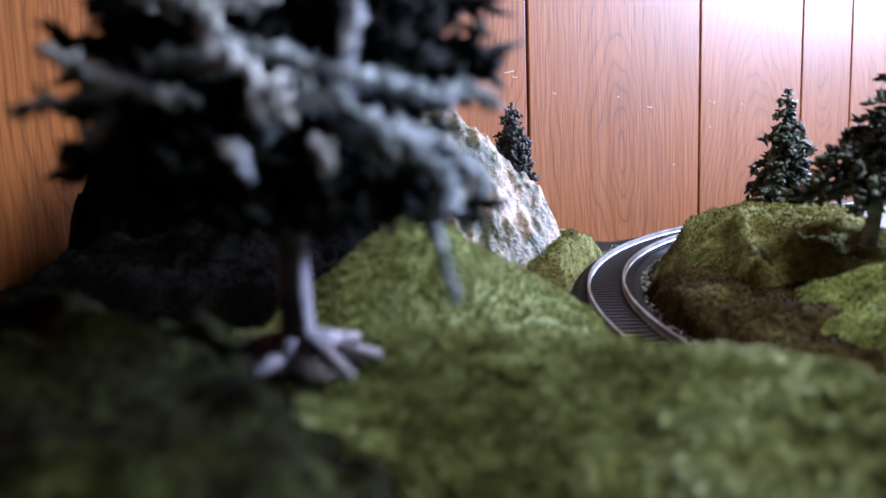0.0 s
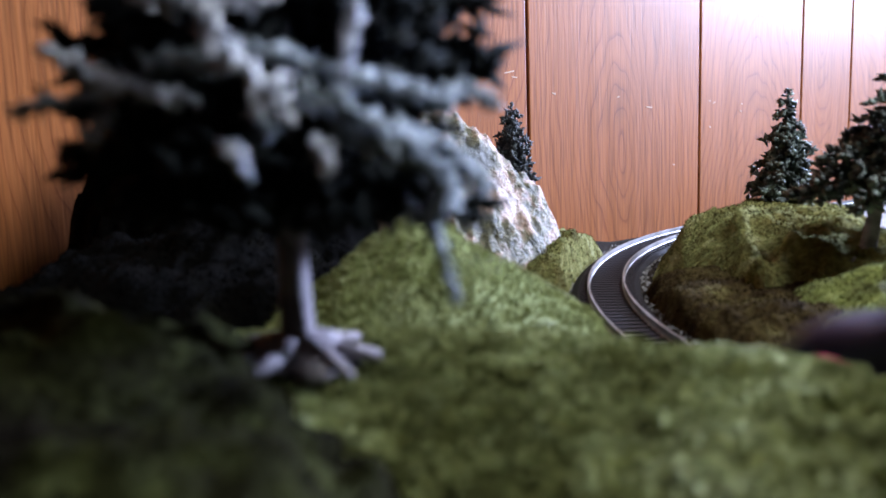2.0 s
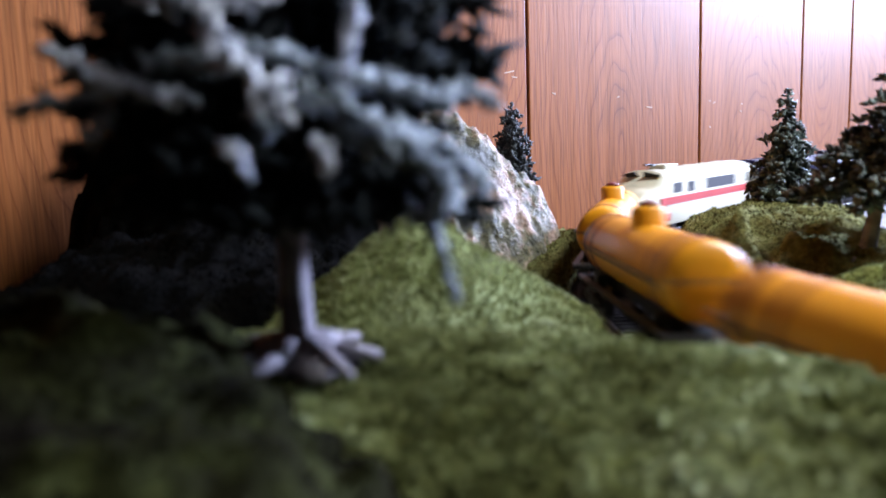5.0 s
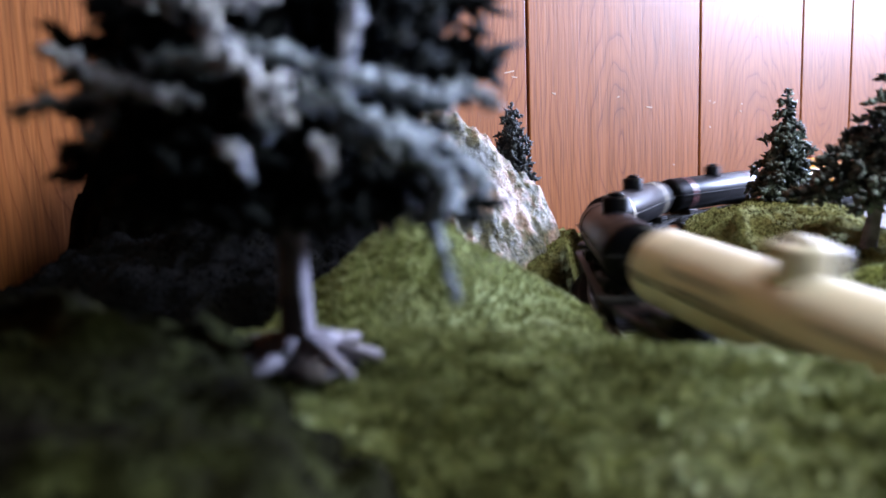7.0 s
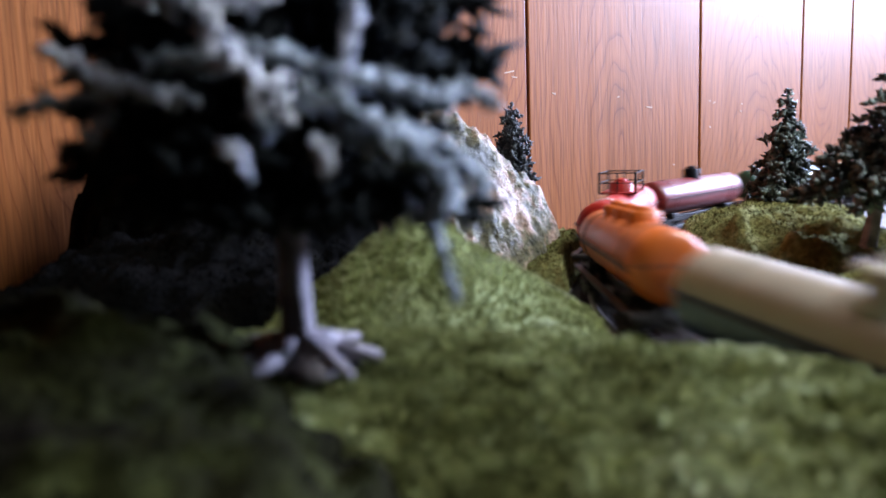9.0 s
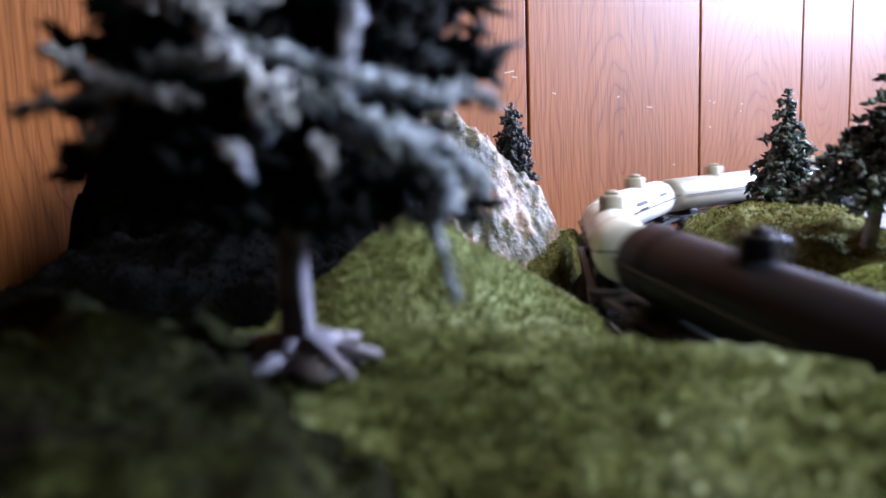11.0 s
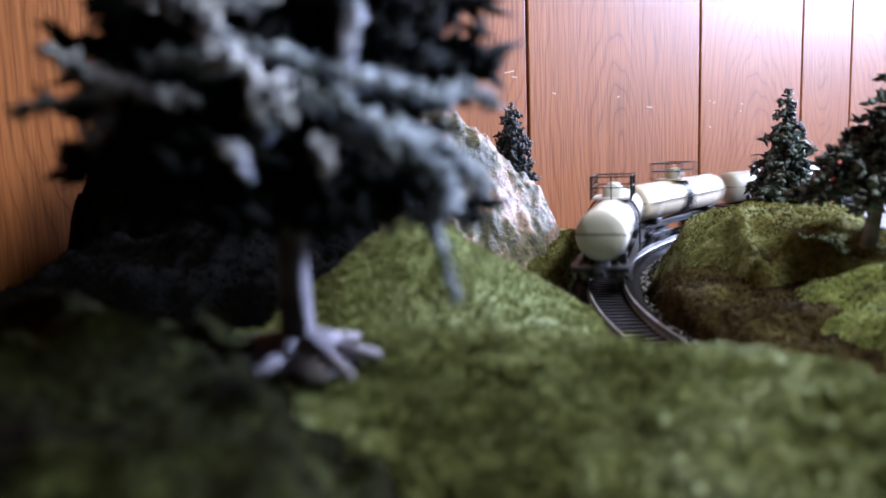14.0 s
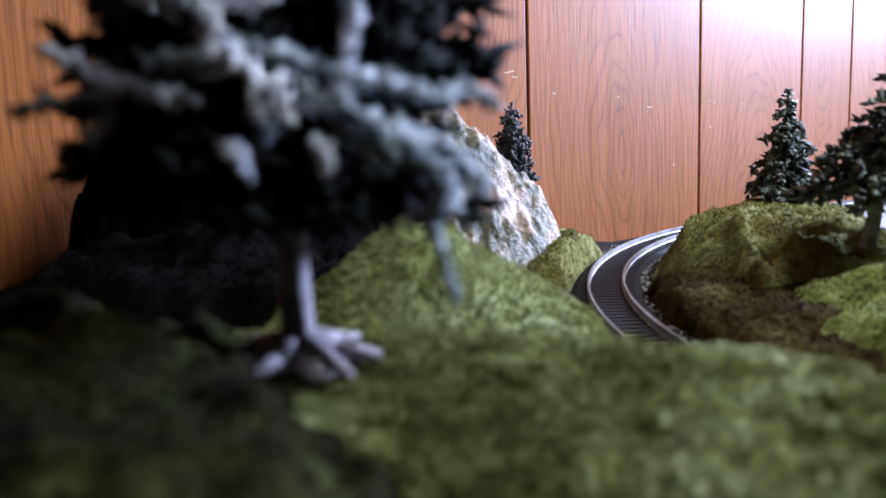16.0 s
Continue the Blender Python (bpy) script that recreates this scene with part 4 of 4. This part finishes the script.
def locomotive(body, label, nose, stripe, bands, windows, lamp, long=1.08):
    """A streamlined diesel; nose +1 runs with its nose ahead, -1 with its nose behind."""
    car = new("locomotive")
    tagged(car, label, "locomotive", group="diesel locomotives of the train")
    flip = pose(0, 0, 0, 0, 0, 0 if nose > 0 else 180) @ Matrix.Diagonal((1, long, 1, 1))

    def add(name, bm, mat, text="", smooth=False, parent=None):
        ob = part(name, bm, mat, parent or car, text, smooth)
        if parent is None:
            ob.matrix_basis = flip
        return ob

    shell = add("body", loco_body_mesh(), body, "", True)
    mod = shell.modifiers.new("edges", "EDGE_SPLIT")
    mod.split_angle = radians(38)
    for y0, y1, z0, z1 in bands:
        for s in (-1, 1):
            add("stripe", side_panel(s, y0, y1, z0, z1), stripe, "painted side stripe")
    for y0, y1, z0, z1 in windows:
        for s in (-1, 1):
            add("window", side_panel(s, y0, y1, z0, z1, 0.0002), GLASS_DARK, "dark side window")
    for s in (-1, 1):
        bm = box(-0.0052, 0.0052, -0.0003, 0.0003, -0.0031, 0.0031, bevel=0.0002)
        bmesh.ops.transform(bm, matrix=Matrix.Translation((s * 0.0068, 0.0561, 0.0414)) @ pose(0, 0, 0, -42, s * 12, -s * 14), verts=bm.verts)
        add("windshield", bm, GLASS_DARK, "dark windshield pane")
    hd = add("headlight", lathe([(-0.004, 0.0025), (0.0012, 0.0025), (0.0020, 0.0016)], "Y", 18), LAMP if lamp else WHEEL, "round nose headlight", True)
    hd.matrix_basis = flip @ pose(0, 0.0800, 0.0285, -8)
    if not lamp:
        for s in (-1, 1):
            m = add("pink_strip", box(-0.0004, 0.0004, -0.0030, 0.0030, -0.0009, 0.0009, bevel=0.0002), PINK_GLOW, "small glowing pink strip")
            m.matrix_basis = flip @ pose(s * 0.0152, 0.0655, 0.0285, 0, 0, s * 8)
    for y in (-0.060, -0.036, -0.012):
        fan = add("roof_fan", lathe([(0.0430, 0.0066), (0.0452, 0.0066), (0.0455, 0.0058)], "Z", 22), body, "round roof fan housing", True)
        fan.matrix_basis = flip @ pose(0, y, 0)
    bm = box(-0.006, 0.006, 0.020, 0.036, 0.0445, 0.0478, bevel=0.0006)
    add("roof_vent", bm, body)
    bm = bmesh.new()
    for s in (-1, 1):
        add_cyl(bm, (s * 0.002, 0.041, 0.0478), (s * 0.002, 0.048, 0.0483), 0.0005, 0.0009, 8)
    add_cyl(bm, (0, 0.044, 0.045), (0, 0.044, 0.0488), 0.0005, seg=8)
    add("horn", bm, BLACK)
    bm = box(-0.0125, 0.0125, -0.018, 0.018, 0.0030, 0.0112, bevel=0.0012)
    add("fuel_tank", bm, BLACK)
    bm = bmesh.new()
    add_box(bm, -0.0075, 0.0075, -LOCO_H - 0.0030, -LOCO_H + 0.001, 0.012, 0.040, bevel=0.0008)
    add("end_door", bm, body, "end gangway door")
    bm = box(-0.012, 0.012, 0.074, 0.0815, 0.0030, 0.0112, bevel=0.0012)
    add("pilot", bm, body)
    for s in (-1, 1):
        c = shared("coupler", "coupler", coupler_mesh, BLACK, car)
        c.matrix_basis = pose(0, s * (LOCO_H * long - 0.0035), 0, 0, 0, 0 if s > 0 else 180)
        add_truck(car, s * 0.049, 0.0150)
    return car


def nose_band(car, nose, mat):
    """A painted band wrapped round the lower nose."""
    rows = [(0.050, 0.0164), (0.0585, 0.0160), (0.0640, 0.0156), (0.0700, 0.0153), (0.0750, 0.0146), (0.0788, 0.0134), (0.0814, 0.0115), (0.0829, 0.0090)]
    for s in (-1, 1):
        bm = bmesh.new()
        cols = []
        for y, w in rows:
            x0, x1, g = s * (w + 0.0003), s * (w - 0.0006), 0.0003 if y > 0.075 else 0.0
            cols.append([bm.verts.new((x, (y + g) * 1.08, z)) for x, z in ((x0, 0.0135), (x0, 0.0180), (x1, 0.0180), (x1, 0.0135))])
        for a, c in zip(cols, cols[1:]):
            for i in range(4):
                bm.faces.new((a[i], a[(i + 1) % 4], c[(i + 1) % 4], c[i]))
        bm.faces.new(cols[0])
        bm.faces.new(list(reversed(cols[-1])))
        part("nose_band", bm, mat, car, "red band round the nose").matrix_basis = pose(0, 0, 0, 0, 0, 0 if nose > 0 else 180)


# the train from its rear end forward: what each vehicle is, and its length over couplers
CARS = [
    (0.1490, dict(body="beige", platform="beige", belt="black", marks="grey", label="beige tank car with a railed walkway, last of the train")),
    (0.1490, dict(body="tan", platform="cream", belt="black", dome="silver", label="tan tank car with a black band and railed walkway")),
    (0.1470, dict(body="grey", platform="grey", belt="black", marks="maroon", label="grey-beige tank car with a railed walkway")),
    (0.1465, dict(body="red", platform="black", belt="black", label="bright red tank car with a black centre band")),
    (0.1455, dict(body="graphite", platform="black", belt="black", label="dark graphite tank car with a railed walkway")),
    (0.1430, dict(body="graphite", dome="black", label="dark graphite tank car with a black dome")),
    (0.1415, dict(body="white", dome="grey", label="white tank car with a grey dome")),
    (0.1350, dict(body="white", dome="silver", marks="graphite", label="white tank car with a silver dome")),
    (0.1385, dict(body="silver", dome="silver", label="silver-grey tank car with a dome")),
    (0.1385, dict(body="silver", lower="navy", dome_r=0.0080, label="silver tank car with a dark blue lower half")),
    (0.1430, dict(body="orange", domes=3, dome_r=0.0060, dome_h=0.0045, label="orange tank car with three low domes")),
    (0.1490, dict(body="red", platform="red", dome_r=0.0065, label="bright red tank car with a red walkway")),
    (0.1380, dict(body="maroon", dome="black", label="dark maroon tank car with a black dome")),
    (0.1390, dict(body="green", label="dark green tank car with a green dome")),
    (0.1450, dict(body="cream", dome_r=0.0070, marks="grey", label="cream tank car with a wide dome")),
    (0.1460, dict(body="black", dome="black", label="glossy black tank car with a dome")),
    (0.1450, dict(body="black", dome="black", label="glossy black tank car with a dome")),
    (0.1380, dict(body="black", dome="black", label="glossy black tank car with a dome")),
    (0.1420, dict(body="yellow", rings="maroon", top="maroon", label="yellow tank car with dark red rings")),
    (0.1365, dict(body="yellow", rings="maroon", top="maroon", label="yellow tank car with dark red rings")),
    (0.1365, dict(body="yellow", top="maroon", seam="maroon", label="yellow tank car with a dark red line, behind the locomotives")),
]
TRAIN = []
reached = 0.0
for length, kind in CARS:
    TRAIN.append((tank_car(pitch=length, **kind), reached + length / 2, length * 0.28))
    reached += length
cream = locomotive(CREAM, "cream diesel locomotive with a red stripe, running backwards", -1, RED_STRIPE, [(-0.082, 0.062, 0.0236, 0.0282)], [(-0.0785, -0.0705, 0.0300, 0.0368), (-0.050, -0.002, 0.0298, 0.0368), (0.016, 0.026, 0.0298, 0.0364), (0.034, 0.046, 0.0305, 0.0368)], True)
nose_band(cream, -1, RED_STRIPE)
navy = locomotive(BLUE, "navy blue diesel locomotive with a cream band", 1, STRIPE_CREAM, [(-0.080, 0.066, 0.0195, 0.0265)], [(-0.070, -0.040, 0.0300, 0.0345), (-0.025, 0.010, 0.0300, 0.0345), (0.034, 0.047, 0.0310, 0.0368)], False)
for z0, z1 in ((0.0130, 0.0140),):
    for s in (-1, 1):
        part("pinstripe", side_panel(s, -0.080, 0.055, z0, z1), STRIPE_CREAM, navy, "thin cream line")
TRAIN.append((cream, reached + 0.0930, 0.052))
TRAIN.append((navy, reached + 0.1860 + 0.0930, 0.052))

TAIL = [(0.0, -3.862), (1.5, -3.543), (2.5, -3.317), (3.5, -3.110), (4.5, -2.898), (6.0, -2.440), (7.0, -2.128), (8.0, -1.785), (9.0, -1.446), (10.2, -1.076), (11.5, -0.699), (12.5, -0.389), (13.5, -0.066), (14.5, 0.256), (16.0, 0.730)]


def tail_at(t):
    """Where the train's rear end is along the line at t seconds: a smooth curve through TAIL."""
    i = max(0, min(len(TAIL) - 2, sum(1 for a, _ in TAIL if a <= t) - 1))

    def slope(k):
        lo, hi = max(0, k - 1), min(len(TAIL) - 1, k + 1)
        return (TAIL[hi][1] - TAIL[lo][1]) / (TAIL[hi][0] - TAIL[lo][0])

    (a, u), (b, v) = TAIL[i], TAIL[i + 1]
    d = b - a
    f = (t - a) / d
    return u * (2 * f ** 3 - 3 * f * f + 1) + v * (3 * f * f - 2 * f ** 3) + d * slope(i) * (f ** 3 - 2 * f * f + f) + d * slope(i + 1) * (f ** 3 - f * f)


def car_pose(s, reach):
    """A vehicle whose two pivots, reach apart on either side of s, ride on the line."""
    ax, ay, _ = on_track(s - reach)
    bx, by, _ = on_track(s + reach)
    az, bz = grade(s - reach), grade(s + reach)
    return pose((ax + bx) / 2, (ay + by) / 2, (az + bz) / 2, math.degrees(math.atan2(bz - az, 2 * reach)), 0, -math.degrees(math.atan2(bx - ax, by - ay)))


def motions():
    for thing, ahead, reach in TRAIN:
        walk(thing, [(0.2 * i, car_pose(tail_at(0.2 * i) + ahead, reach)) for i in range(81)])


motions()
